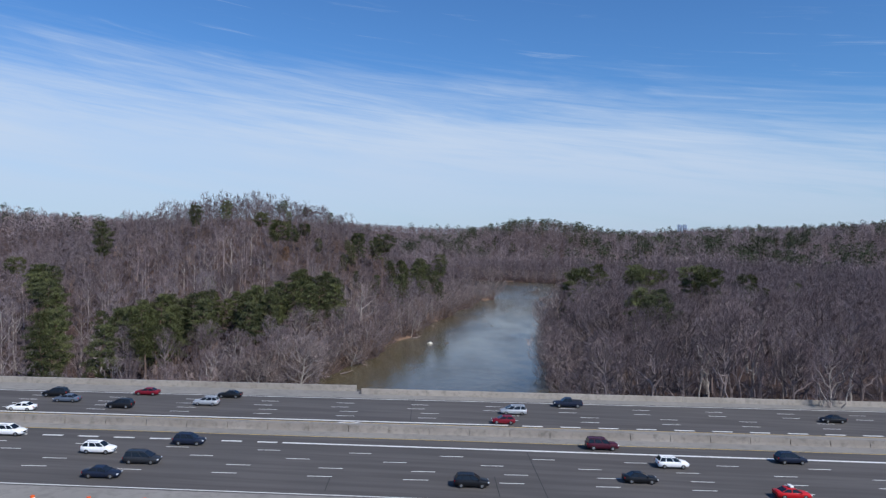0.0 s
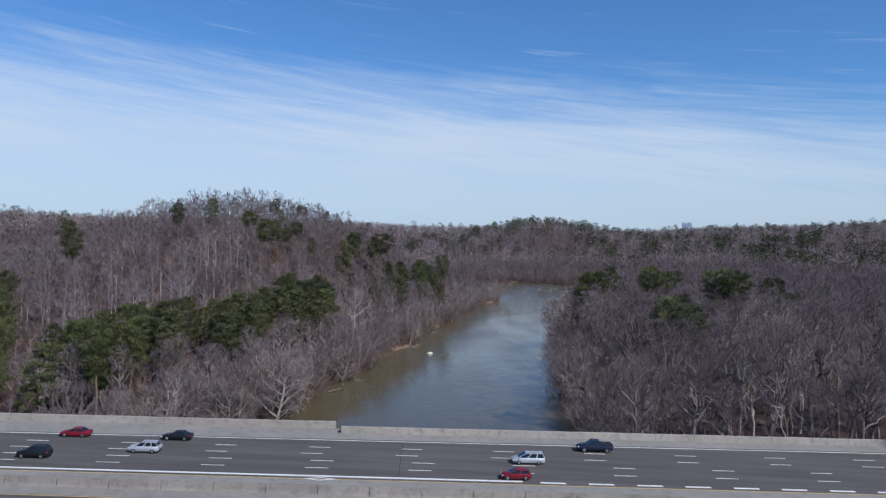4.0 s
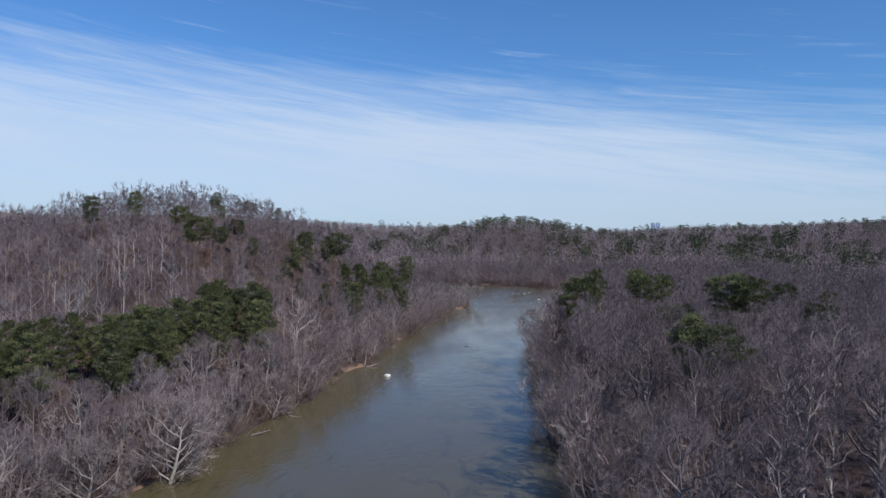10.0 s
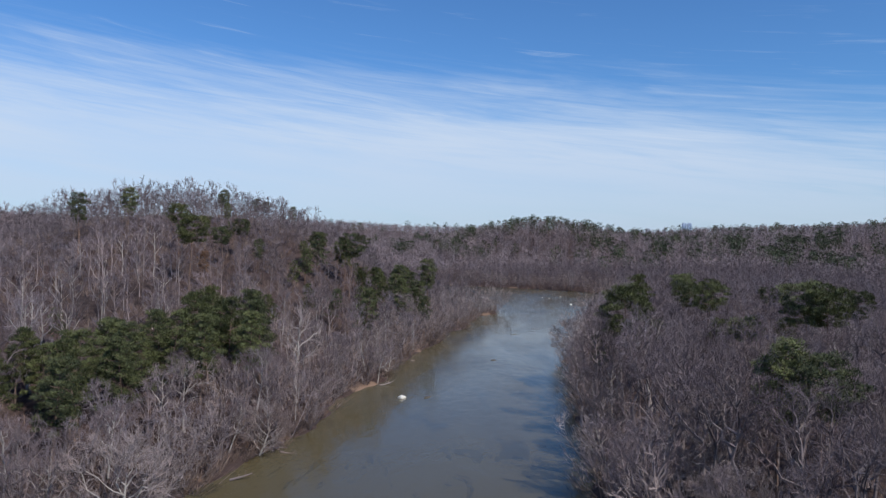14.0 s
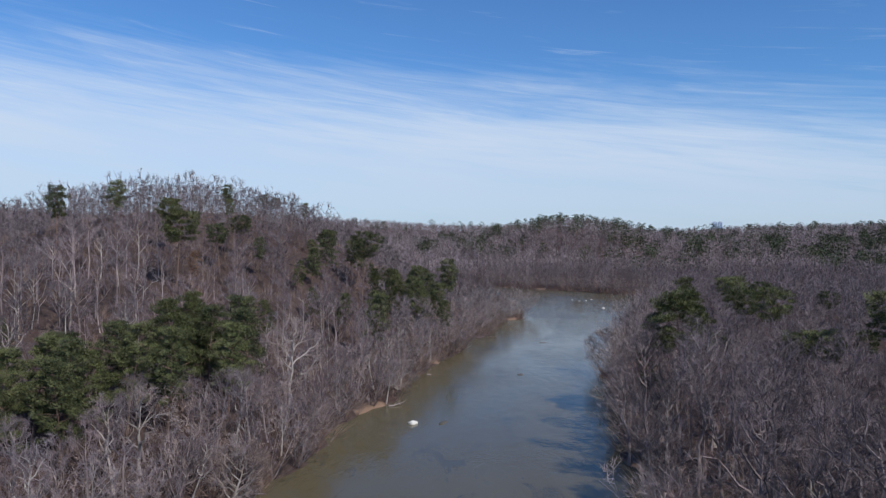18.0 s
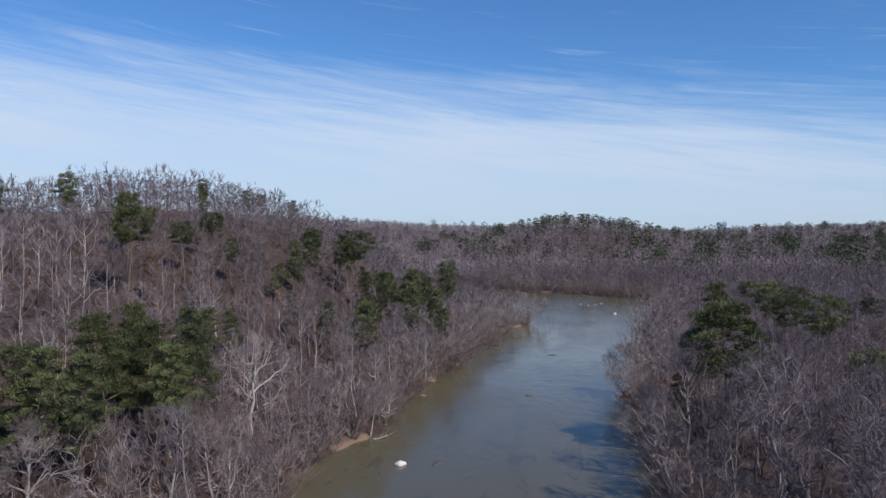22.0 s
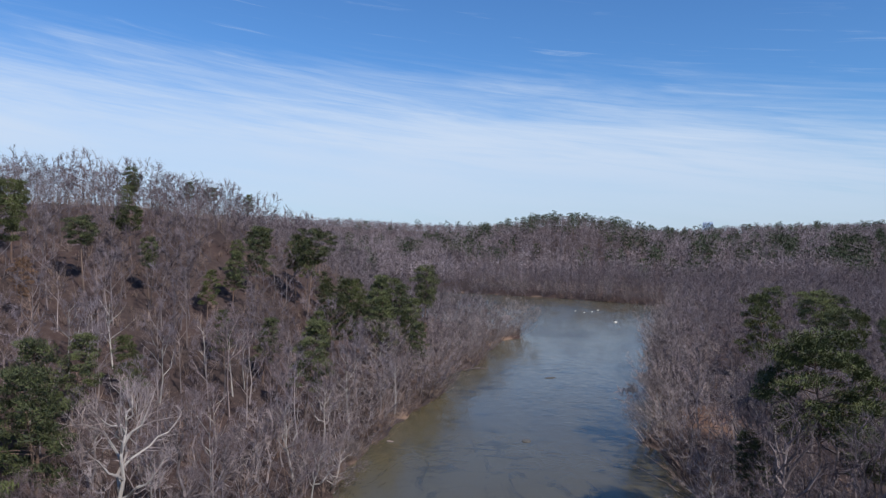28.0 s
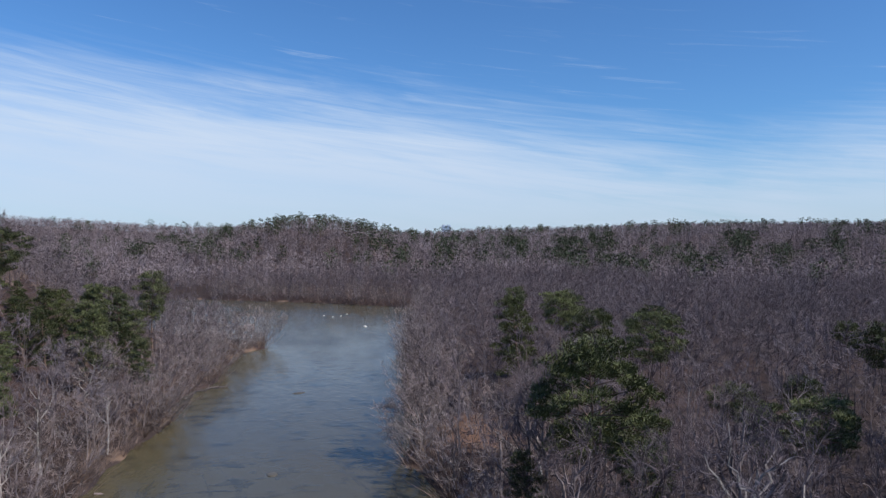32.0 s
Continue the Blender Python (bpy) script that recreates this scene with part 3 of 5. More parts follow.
# Pines that stand out: place, height of the top above the road, kind (0 slender, 1 flat-topped, 2 bushy, 3 spreading, 4 dead).
PINES = [
    (43.5, 203, 17.5, 0), (48, 199, 15.5, 1), (83, 284, 21.5, 1), (88, 287, 20, 1), (82, 401, 17, 1), (76, 369, 15, 1), (74, 344, 17, 1), (60, 374, 18.5, 2),
    (40, 298, 19, 3), (103, 489, 12, 1), (64, 298, 9.5, 1), (71, 293, 10.5, 1), (118, 330, 15, 1), (95, 262, 14, 1),
    (-129, 351, 50, 0), (-120, 423, 53.5, 0), (-112, 354, 44, 1), (-123, 493, 51.5, 1), (-109, 497, 49, 0), (-96, 325, 39.5, 1), (-128, 440, 52, 0), (-112, 405, 46, 0),
    (-103, 385, 38, 0), (-116, 455, 51, 0), (-74, 408, 34, 1), (-60, 411, 34, 1), (-78, 402, 30, 0), (-66, 420, 30, 0), (-143, 262, 38, 0), (-136, 330, 47, 0),
    (-43, 347, 14.5, 2), (-59, 456, 16, 2), (-41, 417, 20.5, 2), (-39, 459, 17, 2), (-36, 405, 15, 2), (-47, 425, 18, 2), (-30, 418, 9, 2), (-45, 400, 15, 2), (-28, 447, 30, 0), (-53, 412, 17, 2), (-50, 415, 19, 2), (-56, 425, 18, 2), (-44, 432, 18, 2), (-38, 440, 16, 2), (-62, 440, 17, 2), (-50, 446, 17, 2), (-33, 430, 12, 2),
    (-71, 287, 19, 2), (-66, 294, 18, 2), (-75, 275, 18, 2), (-80, 246, 15, 2), (-77, 226, 14.5, 2), (-70, 272, 15, 2), (-69, 281, 16, 2), (-76, 262, 15, 2),
    (-67, 268, 19, 2), (-69, 250, 16, 2), (-91, 231, 14, 2), (-89, 190, 16, 2), (-85, 205, 15, 2), (-83, 215, 15, 2), (-79, 238, 15, 2), (-73, 255, 16, 2), (-95, 210, 14, 2),
    (-92, 200, 14, 2), (-98, 222, 13, 2), (-86, 178, 14, 2), (-101, 261, 12, 2), (-72, 212, 12, 2), (-70, 232, 13, 2), (-80, 164, 15, 0), (-127, 205, 14, 2), (-135, 209, 23, 1),
    (34, 303, 4, 2), (44, 291, 7, 1), (48, 300, 9, 1), (-95, 354, 35.6, 1), (-95, 375, 38.8, 1), (-86, 366, 31, 0), (-75, 374, 22.8, 2), (-64, 357, 14.6, 2), (-74, 388, 27.4, 2), (-68, 325, 13.3, 2), (-57, 362, 12.6, 2), (-72, 400, 34.5, 2), (-27, 407, 6.8, 2),
    (-66, 431, 31, 2), (-51, 383, 12, 2), (77, 320, 6.7, 1), (93, 324, 6.6, 1), (161, 384, 7.8, 1), (105, 447, 12.2, 1), (123, 425, 9.8, 1), (-71, 310, 15.7, 2), (-78, 292, 17, 2),
    (-128, 200, 21, 1), (-120, 190, 19, 1), (-112, 178, 17, 2), (-90, 143, 12, 2), (-86, 153, 12, 2), (-95, 150, 13, 2), (-100, 160, 14, 2), (-105, 167, 14, 2), (-168, 249, 24, 1), (-150, 235, 22, 1), (-140, 222, 20, 1), (-76, 281, 8.5, 4), (-93, 330, 27, 4),
]


def fill_stand():
    """The close stand of young pines on the slope above the left bank."""
    rng = np.random.default_rng(4)
    for k in range(46):
        f, side = rng.uniform(0, 1) ** 1.7, rng.normal() * 6.5
        x, y = -93 + 31 * f + side * 0.9, 178 + 112 * f - side * 0.3
        if min(math.hypot(x - p[0], y - p[1]) for p in PINES) > 4.0:
            PINES.append((x, y, 13.0 + 4.5 * f + rng.uniform(-5.5, 1.5), 2))


fill_stand()


# Groves of pines that stand out in the far woods: place and radius.
GROVES = [
    (148, 908, 15), (203, 952, 18), (233, 930, 13), (338, 1118, 20), (281, 796, 14), (327, 820, 20), (332, 780, 14), (384, 776, 17), (547, 882, 20), (539, 840, 14), (437, 906, 18), (416, 1012, 18), (401, 1072, 20),
    (-113, 1052, 17), (-115, 1322, 20), (-44, 1016, 17), (-4, 938, 12), (318, 947, 22), (339, 907, 18), (135, 974, 14), (640, 904, 20), (552, 954, 20), (600, 1010, 26), (460, 1100, 24),
]

PALES = [
    (-50, 190, 3.5, 5, 6), (-57, 174, 0, 4, 6), (-51, 287.5, 12, 3, 7), (-38, 402, 7, 10, 6), (32, 180, 4, -18, 6), (31, 352, 2, -14, 6), (46, 330, 8, 0, 6), (72, 230, 8, 0, 7), (66.5, 137, 9, 0, 4), (58, 255, 8, 0, 6),
    (-4, 494, -2, 8, 6), (-1, 509, -3, 6, 6), (-14, 466, 0, 10, 6), (-44, 236, -2, 12, 6), (-30, 318, -3, 12, 6), (95, 300, 8, 0, 6), (52, 165, 7, 0, 4), (-60, 238, 6, 4, 7), (-62, 212, 4, 4, 4), (40, 215, 6, -10, 6), (60, 196, 9, 0, 7),
]


def clear_of_pales(p, gap):
    at = np.array(PALES)[:, :2]
    return np.array([np.min(np.hypot(at[:, 0] - q[0], at[:, 1] - q[1])) for q in p]) > gap


def clear_of_pines(p, gap):
    at = np.array(PINES)[:, :2]
    return np.array([np.min(np.hypot(at[:, 0] - q[0], at[:, 1] - q[1])) for q in p]) > gap


def over_water(p, most, fade):
    """How far trees near the bank lean out over the water."""
    d = river_distance(p[:, 0], p[:, 1])
    gx = river_distance(p[:, 0] + 1, p[:, 1]) - d
    gy = river_distance(p[:, 0], p[:, 1] + 1) - d
    return -np.stack([gx, gy], 1) * (most * np.exp(-np.maximum(d, 0) / fade))[:, None]


def growth(p):
    """Trees near the water on the west bank stay low; those on the hill and the east bank grow tall."""
    d = river_distance(p[:, 0], p[:, 1])
    west = (p[:, 0] < 0) & (p[:, 1] < 330)
    return np.where(west, 0.70 + 0.28 * smooth(18, 60, d), 0.80 + 0.18 * smooth(2, 14, d))


def thinned(p, rng, tall=19.0, keep=0.04):
    """Drops most of the trees that stand behind a hill as seen from the line of flight over the river."""
    seen = np.zeros(len(p), bool)
    for ey in (0.0, 70.0, 140.0, 210.0):
        clear = np.ones(len(p), bool)
        for f in np.linspace(0.25, 0.97, 22):
            x, y = p[:, 0] * f, ey + (p[:, 1] - ey) * f
            clear &= land(x, y) + 2 < 30 + (p[:, 2] + tall - 30) * f
        seen |= clear
    return seen | (rng.uniform(size=len(p)) < keep)


def build_woods():
    rng = np.random.default_rng(11)
    kinds = []
    for seed, h, wide, clear, stems, mat, note in (
            (1, 21, 4.4, 0.44, 1, M_BARK, "tall bare grey hardwood tree"), (2, 19, 5.4, 0.34, 1, M_BARK, "bare grey hardwood tree with a wide crown"),
            (3, 23, 3.9, 0.50, 1, M_BARK, "tall straight bare hardwood tree"), (4, 17, 5.0, 0.26, 2, M_BARK, "bare twin-stemmed hardwood tree"),
            (5, 21, 5.0, 0.36, 1, M_PALE, "bare pale-barked sycamore tree"), (6, 13, 5.2, 0.14, 3, M_BARK, "bare hardwood with several leaning stems")):
        wood, fine = bare_tree(seed, h, wide, clear, 10 if stems == 1 else (6 if stems == 2 else 4), 8, 5, 4, 0.020, 0.013, 1.45, stems)
        # The first three kinds take the shade-darkened twigs.
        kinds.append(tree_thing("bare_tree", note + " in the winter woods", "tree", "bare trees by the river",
                                [("trunk", wood, mat, ""), ("crown", fine, M_SHADETWIG if seed < 4 else M_TWIG, "fine leafless twigs")]))
    wood, fine = bare_tree(9, 15, 8.0, 0.08, 16, 11, 7, 8, 0.027, 0.020, 1.0, droop=0.12)
    kinds.append(tree_thing("bare_tree", "pale spreading bare tree on the river bank", "tree", "bare trees by the river",
                            [("trunk", wood, M_PALE, ""), ("crown", fine, M_BANKTWIG, "grey leafless twigs")]))
    wood, fine = bare_tree(12, 20, 7.2, 0.30, 10, 10, 5, 5, 0.02, 0.017, 1.3)
    kinds.append(tree_thing("bare_tree", "pale forked sycamore with crooked bare limbs", "tree", "bare trees by the river",
                            [("trunk", wood, M_PALE, ""), ("crown", fine, M_BANKTWIG, "grey leafless twigs")]))
    near = np.concatenate([grid_places(-130, 0, 128, 440, 5.6, rng, 0.5), grid_places(0, 150, 128, 440, 7.9, rng, 0.5)])
    near = near[clear_of_pines(near, 5.2)]
    near = near[clear_of_pales(near, 5.0)]
    near = near[np.hypot(near[:, 0] - 44, (near[:, 1] - 362) * 0.55) > 8]
    tall = growth(near)
    score = np.abs(near[:, 0]) * 1.1 + np.maximum(near[:, 1] - 250, 0) * 0.8 + np.maximum(170 - near[:, 1], 0) * 0.3
    order = np.argsort(score + rng.uniform(0, 30, len(score)))
    order = order[in_view(near[order], 6)]
    things = order[:285]
    used = set()
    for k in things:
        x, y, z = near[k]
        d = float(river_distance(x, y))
        # East of the river the kinds with shade-darkened twigs come up more often.
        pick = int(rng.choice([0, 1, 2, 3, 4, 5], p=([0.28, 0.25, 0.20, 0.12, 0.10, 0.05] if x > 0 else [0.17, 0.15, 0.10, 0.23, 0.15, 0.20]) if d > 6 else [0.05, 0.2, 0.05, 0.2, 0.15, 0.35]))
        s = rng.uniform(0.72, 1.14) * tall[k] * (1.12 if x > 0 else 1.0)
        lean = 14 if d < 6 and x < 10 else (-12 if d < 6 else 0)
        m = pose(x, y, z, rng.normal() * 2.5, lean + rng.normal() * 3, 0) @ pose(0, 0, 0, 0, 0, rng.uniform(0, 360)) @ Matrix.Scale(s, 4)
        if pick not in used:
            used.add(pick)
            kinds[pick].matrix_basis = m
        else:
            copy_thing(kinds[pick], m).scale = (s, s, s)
    # Pale trees that stand out over the banks: place, height of the top, lean, upright sycamore or spreading tree.
    for x, y, top, lean, kind in PALES:
        z = float(land(x, y))
        s = (top - z) / {6: 15, 7: 20}.get(kind, 21)
        m = pose(x, y, z, 0, lean, 0) @ pose(0, 0, 0, 0, 0, 57 * x) @ Matrix.Scale(s, 4)
        if kind not in used:
            used.add(kind)
            kinds[kind].matrix_basis = m
        else:
            copy_thing(kinds[kind], m).scale = (s, s, s)
    taken = near[things]

    def free(p, gap):
        return np.array([np.min(np.abs(taken[:, 0] - q[0]) + np.abs(taken[:, 1] - q[1])) for q in p]) > gap

    def woods(name, note, kind_list, places, sizes, seed, mats=(M_BARK, M_TWIG), lean=None):
        for n, (suffix, mat) in enumerate((("", mats[0]), ("_crowns", mats[1]))):
            v, t = scatter([k[n] for k in kind_list], places, sizes, np.random.default_rng(seed), lean)
            tagged(new(name + suffix, mesh_from(name, v, t, mat)), ("trunks and limbs of " if n == 0 else "leafless twigs of ") + note, "woods", kind="stuff")

    mid = np.concatenate([grid_places(-330, -205, 128, 640, 7.8, rng), grid_places(-205, -20, 128, 640, 6.9, rng), grid_places(-20, 420, 128, 640, 7.8, rng), grid_places(-160, 300, 640, 800, 8.5, rng)])
    mid = mid[in_view(mid, 10)]
    mid = mid[thinned(mid, rng)]
    mid = mid[free(mid, 5.0)]
    mid = mid[clear_of_pines(mid, 5.4)]
    mid = mid[clear_of_pales(mid, 5.5)]
    mid = mid[np.hypot(mid[:, 0] - 44, (mid[:, 1] - 362) * 0.55) > 8]
    close = np.hypot(mid[:, 0], np.maximum(0, mid[:, 1] - 230)) < 150
    # The woods on the east bank stand open, with bare floor between the trunks.
    mid = mid[~(close & (mid[:, 0] > 0) & (rng.uniform(size=len(mid)) < 0.5))]
    close = np.hypot(mid[:, 0], np.maximum(0, mid[:, 1] - 230)) < 150
    sizes = rng.uniform(0.76, 1.10, len(mid)) * growth(mid) * np.where(mid[:, 0] < -60, 0.94, 1.0)
    pale = close & (rng.uniform(size=len(mid)) < 0.16)
    woods("pale_woods", "bare pale-limbed trees on the banks", [bare_tree(26 + k, h, w, c, 7, 7, 0, 14, 0.033, 0.010, 1.2, detail=1) for k, (h, w, c) in enumerate(((19, 4.8, 0.36), (21, 4.5, 0.42), (17, 5.0, 0.3)))],
          mid[pale], sizes[pale], 15, (M_PALE, M_TWIG))
    close &= ~pale
    woods("winter_woods", "bare grey woods on the banks", [bare_tree(20 + k, h, w, c, 7, 7, 0, 14, 0.033, 0.009, 1.0, detail=1) for k, (h, w, c) in enumerate(
        ((20, 4.5, 0.42), (18, 4.9, 0.36), (21, 4.2, 0.48), (17, 5.1, 0.32), (19, 4.7, 0.40)))], mid[close], sizes[close], 5)
    woods("hillside_woods", "bare grey woods on the slopes", [bare_tree(30 + k, h, w, c, 6, 5, 0, 9, 0.056, 0.0068, 1.0, detail=1) for k, (h, w, c) in enumerate(
        ((19, 5.3, 0.17), (17.5, 5.7, 0.12), (20, 5.0, 0.24), (15.5, 5.8, 0.08), (18.5, 5.3, 0.15)))], mid[~close & ~pale], sizes[~close & ~pale], 6, (M_TRUNK, M_TWIG))
    fars = []
    for x0, x1, y0, y1, gap, size in ((-700, -160, 640, 1000, 11.5, 1.0), (300, 900, 640, 1000, 11.5, 1.0), (-160, 300, 800, 1000, 10.5, 1.0), (-330 - 270, -330, 200, 640, 10, 1.0), (420, 800, 300, 640, 10, 1.0),
                                      (-250, 420, 1000, 1320, 9.5, 1.0), (-1100, -250, 1000, 1500, 15, 1.1), (420, 1500, 1000, 1500, 15, 1.1), (-250, 420, 1320, 1500, 15, 1.1), (-1700, 2400, 1500, 2300, 23, 1.2), (-2600, 3300, 2300, 4200, 50, 1.3)):
        p = grid_places(x0, x1, y0, y1, gap, rng)
        p = p[in_view(p, 30)]
        fars.append(np.concatenate([p, np.full((len(p), 1), size)], 1))
    fars = np.concatenate(fars)
    fars = fars[thinned(fars[:, :3], rng)]
    # Pines stand among the far trees in loose groves, most of all on the crests.
    grove = 0.5 + 0.5 * np.sin(fars[:, 0] * 0.043 + 1.6 * np.sin(fars[:, 1] * 0.017)) * np.sin(fars[:, 1] * 0.039 + 1.7 * np.sin(fars[:, 0] * 0.015))
    crest = np.exp(-((fars[:, 0] - 78) / 120) ** 2 - ((fars[:, 1] - 1150) / 60) ** 2)
    east = smooth(60, 260, fars[:, 0])
    chance = (0.01 + 0.02 * east) + (0.12 + 0.2 * east) * smooth(0.82, 0.90, grove) + 0.35 * crest
    for gx, gy, wide in GROVES:
        chance = chance + 0.9 * (np.hypot(fars[:, 0] - gx, (fars[:, 1] - gy) * 0.8) < wide * 0.85)
    green = rng.uniform(size=len(fars)) < chance
    sizes = fars[:, 3] * rng.uniform(0.84, 1.06, len(fars)) * np.where(green, 1.06, 1.0) * (1 - 0.25 * np.minimum(1, crest))
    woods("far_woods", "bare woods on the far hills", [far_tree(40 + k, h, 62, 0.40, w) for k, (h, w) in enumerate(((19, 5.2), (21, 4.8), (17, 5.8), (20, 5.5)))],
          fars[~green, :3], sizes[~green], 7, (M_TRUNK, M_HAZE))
    woods("far_pines", "dark green pines on the far hills", [pine(70 + k, h, 12, 0.72, wd, 18, 3, cushion=2.3, needle=0.45) for k, (h, wd) in enumerate(((23, 0.20), (21, 0.26), (24, 0.22)))],
          fars[green, :3], sizes[green], 8, (M_PBARK, M_DARKNEEDLE))
    # A thicket of low-branched trees leans over the water on both banks.
    rim = grid_places(-90, 130, 128, 760, 6.0, rng, 0.2)
    rim = rim[(river_distance(rim[:, 0], rim[:, 1]) < 15) & in_view(rim, 5)]
    rim = rim[free(rim, 2.2)]
    rim = rim[clear_of_pales(rim, 4.0)]
    # The thicket's twigs take the tone with sunlight in its colour.
    woods("bank_thicket", "low bare trees crowding the river bank", [bare_tree(50 + k, h, w, 0.08, 4, 4, 0, 10, 0.036, 0.010, 1.1, 3, 1, 0.2) for k, (h, w) in enumerate(((11, 4.6), (13, 5.2), (9, 4.6), (14, 4.8)))], rim, rng.uniform(0.65, 1.2, len(rim)), 9, (M_BARK, M_BANKTWIG), over_water(rim, 0.5, 6.0))
    # Brush under the trees and thick along the water.
    low = np.concatenate([grid_places(-130, 0, 128, 430, 5.4, rng, 0.3), grid_places(0, 150, 128, 400, 8.0, rng, 0.3)])
    low = low[in_view(low, 5)]
    # A trodden clearing of bare clay lies under the trees by the east bank.
    low = low[np.hypot(low[:, 0] - 44, (low[:, 1] - 362) * 0.55) > 9]
    edge = grid_places(-80, 110, 128, 720, 3.8, rng, -0.4)
    edge = edge[(river_distance(edge[:, 0], edge[:, 1]) < 5.5) & in_view(edge, 5)]
    shrubs = [shrub(80 + k, h, 50, 0.042) for k, h in enumerate((3.0, 3.6, 2.4, 4.2))]
    slope = np.concatenate([grid_places(-215, -130, 200, 560, 7, rng), grid_places(-130, -30, 430, 600, 7, rng)])
    low = np.concatenate([low, slope[in_view(slope, 5)]])
    both = np.concatenate([low, edge])
    v, t = scatter(shrubs, both, np.concatenate([rng.uniform(0.6, 1.4, len(low)), rng.uniform(0.8, 1.7, len(edge))]), rng, over_water(both, 0.7, 3.0))
    tagged(new("undergrowth", mesh_from("undergrowth", v, t, M_BRUSH)), "brown leafless brush along the banks and under the trees", "undergrowth", kind="stuff")


build_woods()


def build_pines():
    rng = np.random.default_rng(21)
    kinds = []
    for seed, h, crown, width, clumps, tuft, note in ((61, 22, 0.46, 0.13, 36, 140, "tall slender dark green pine with a high crown"), (62, 24, 0.34, 0.21, 46, 150, "flat-topped dark green pine above the bare crowns"),
                                                      (63, 20, 0.66, 0.20, 52, 140, "bushy green pine on the wooded slope"), (64, 26, 0.50, 0.25, 80, 170, "large spreading dark green pine on the bank"),
                                                      (65, 18, 0.55, 0.13, 30, 110, "dead pine with rust-brown needles among green pines")):
        wood, green = pine(seed, h, clumps, crown, width, tuft, cone=0.55 if seed == 63 else 0.0)
        kinds.append((tree_thing("pine_tree", note, "tree", "pines in the woods", [("trunk", wood, M_PBARK, ""), ("crown", green, M_RUST if seed == 65 else M_NEEDLE, "rust-brown dead needles" if seed == 65 else "dark green needle tufts")]), h))
    used = set()
    for x, y, top, kind in PINES:
        ob, tall = kinds[kind]
        z = float(land(x, y))
        s = min(31, max(11, top - z)) / tall
        m = pose(x, y, z, 0, 0, rng.uniform(0, 360)) @ Matrix.Scale(s, 4)
        if kind not in used:
            used.add(kind)
            ob.matrix_basis = m
        else:
            copy_thing(ob, m).scale = (s, s, s)


build_pines()


# ---- the motorway ----
def part(name, data, mat, parent, label=""):
    """One mesh under a thing or a part, from a bmesh or from arrays."""
    if isinstance(data, bmesh.types.BMesh):
        me = bpy.data.meshes.new(name)
        data.to_mesh(me)
        data.free()
        me.materials.append(mat)
    elif isinstance(data, bpy.types.Mesh):
        me = data
    else:
        me = mesh_from(name, *data, mat)
    ob = new(name, me)
    ob.parent = parent
    if label:
        ob["label"] = label
    return ob


def strip(u0, u1, profile, step=12.0):
    """A ribbon swept along the road: profile holds closed corners as (across, height)."""
    us = np.arange(u0, u1 + 0.01, (u1 - u0) / max(1, round((u1 - u0) / step)))
    v, t, k = [], [], len(profile)
    for u in us:
        for a, h in profile:
            x, y = road_xy(u, lane_v(u, a))
            v.append((x, y, road_z(x) + h))
    for i in range(len(us) - 1):
        for j in range(k):
            p, q = i * k + j, i * k + (j + 1) % k
            t += [(p, q, q + k), (p, q + k, p + k)]
    for base in (0, (len(us) - 1) * k):
        for j in range(1, k - 1):
            t.append((base, base + j, base + j + 1) if base else (base, base + j + 1, base + j))
    return np.array(v), np.array(t)[:, ::-1]


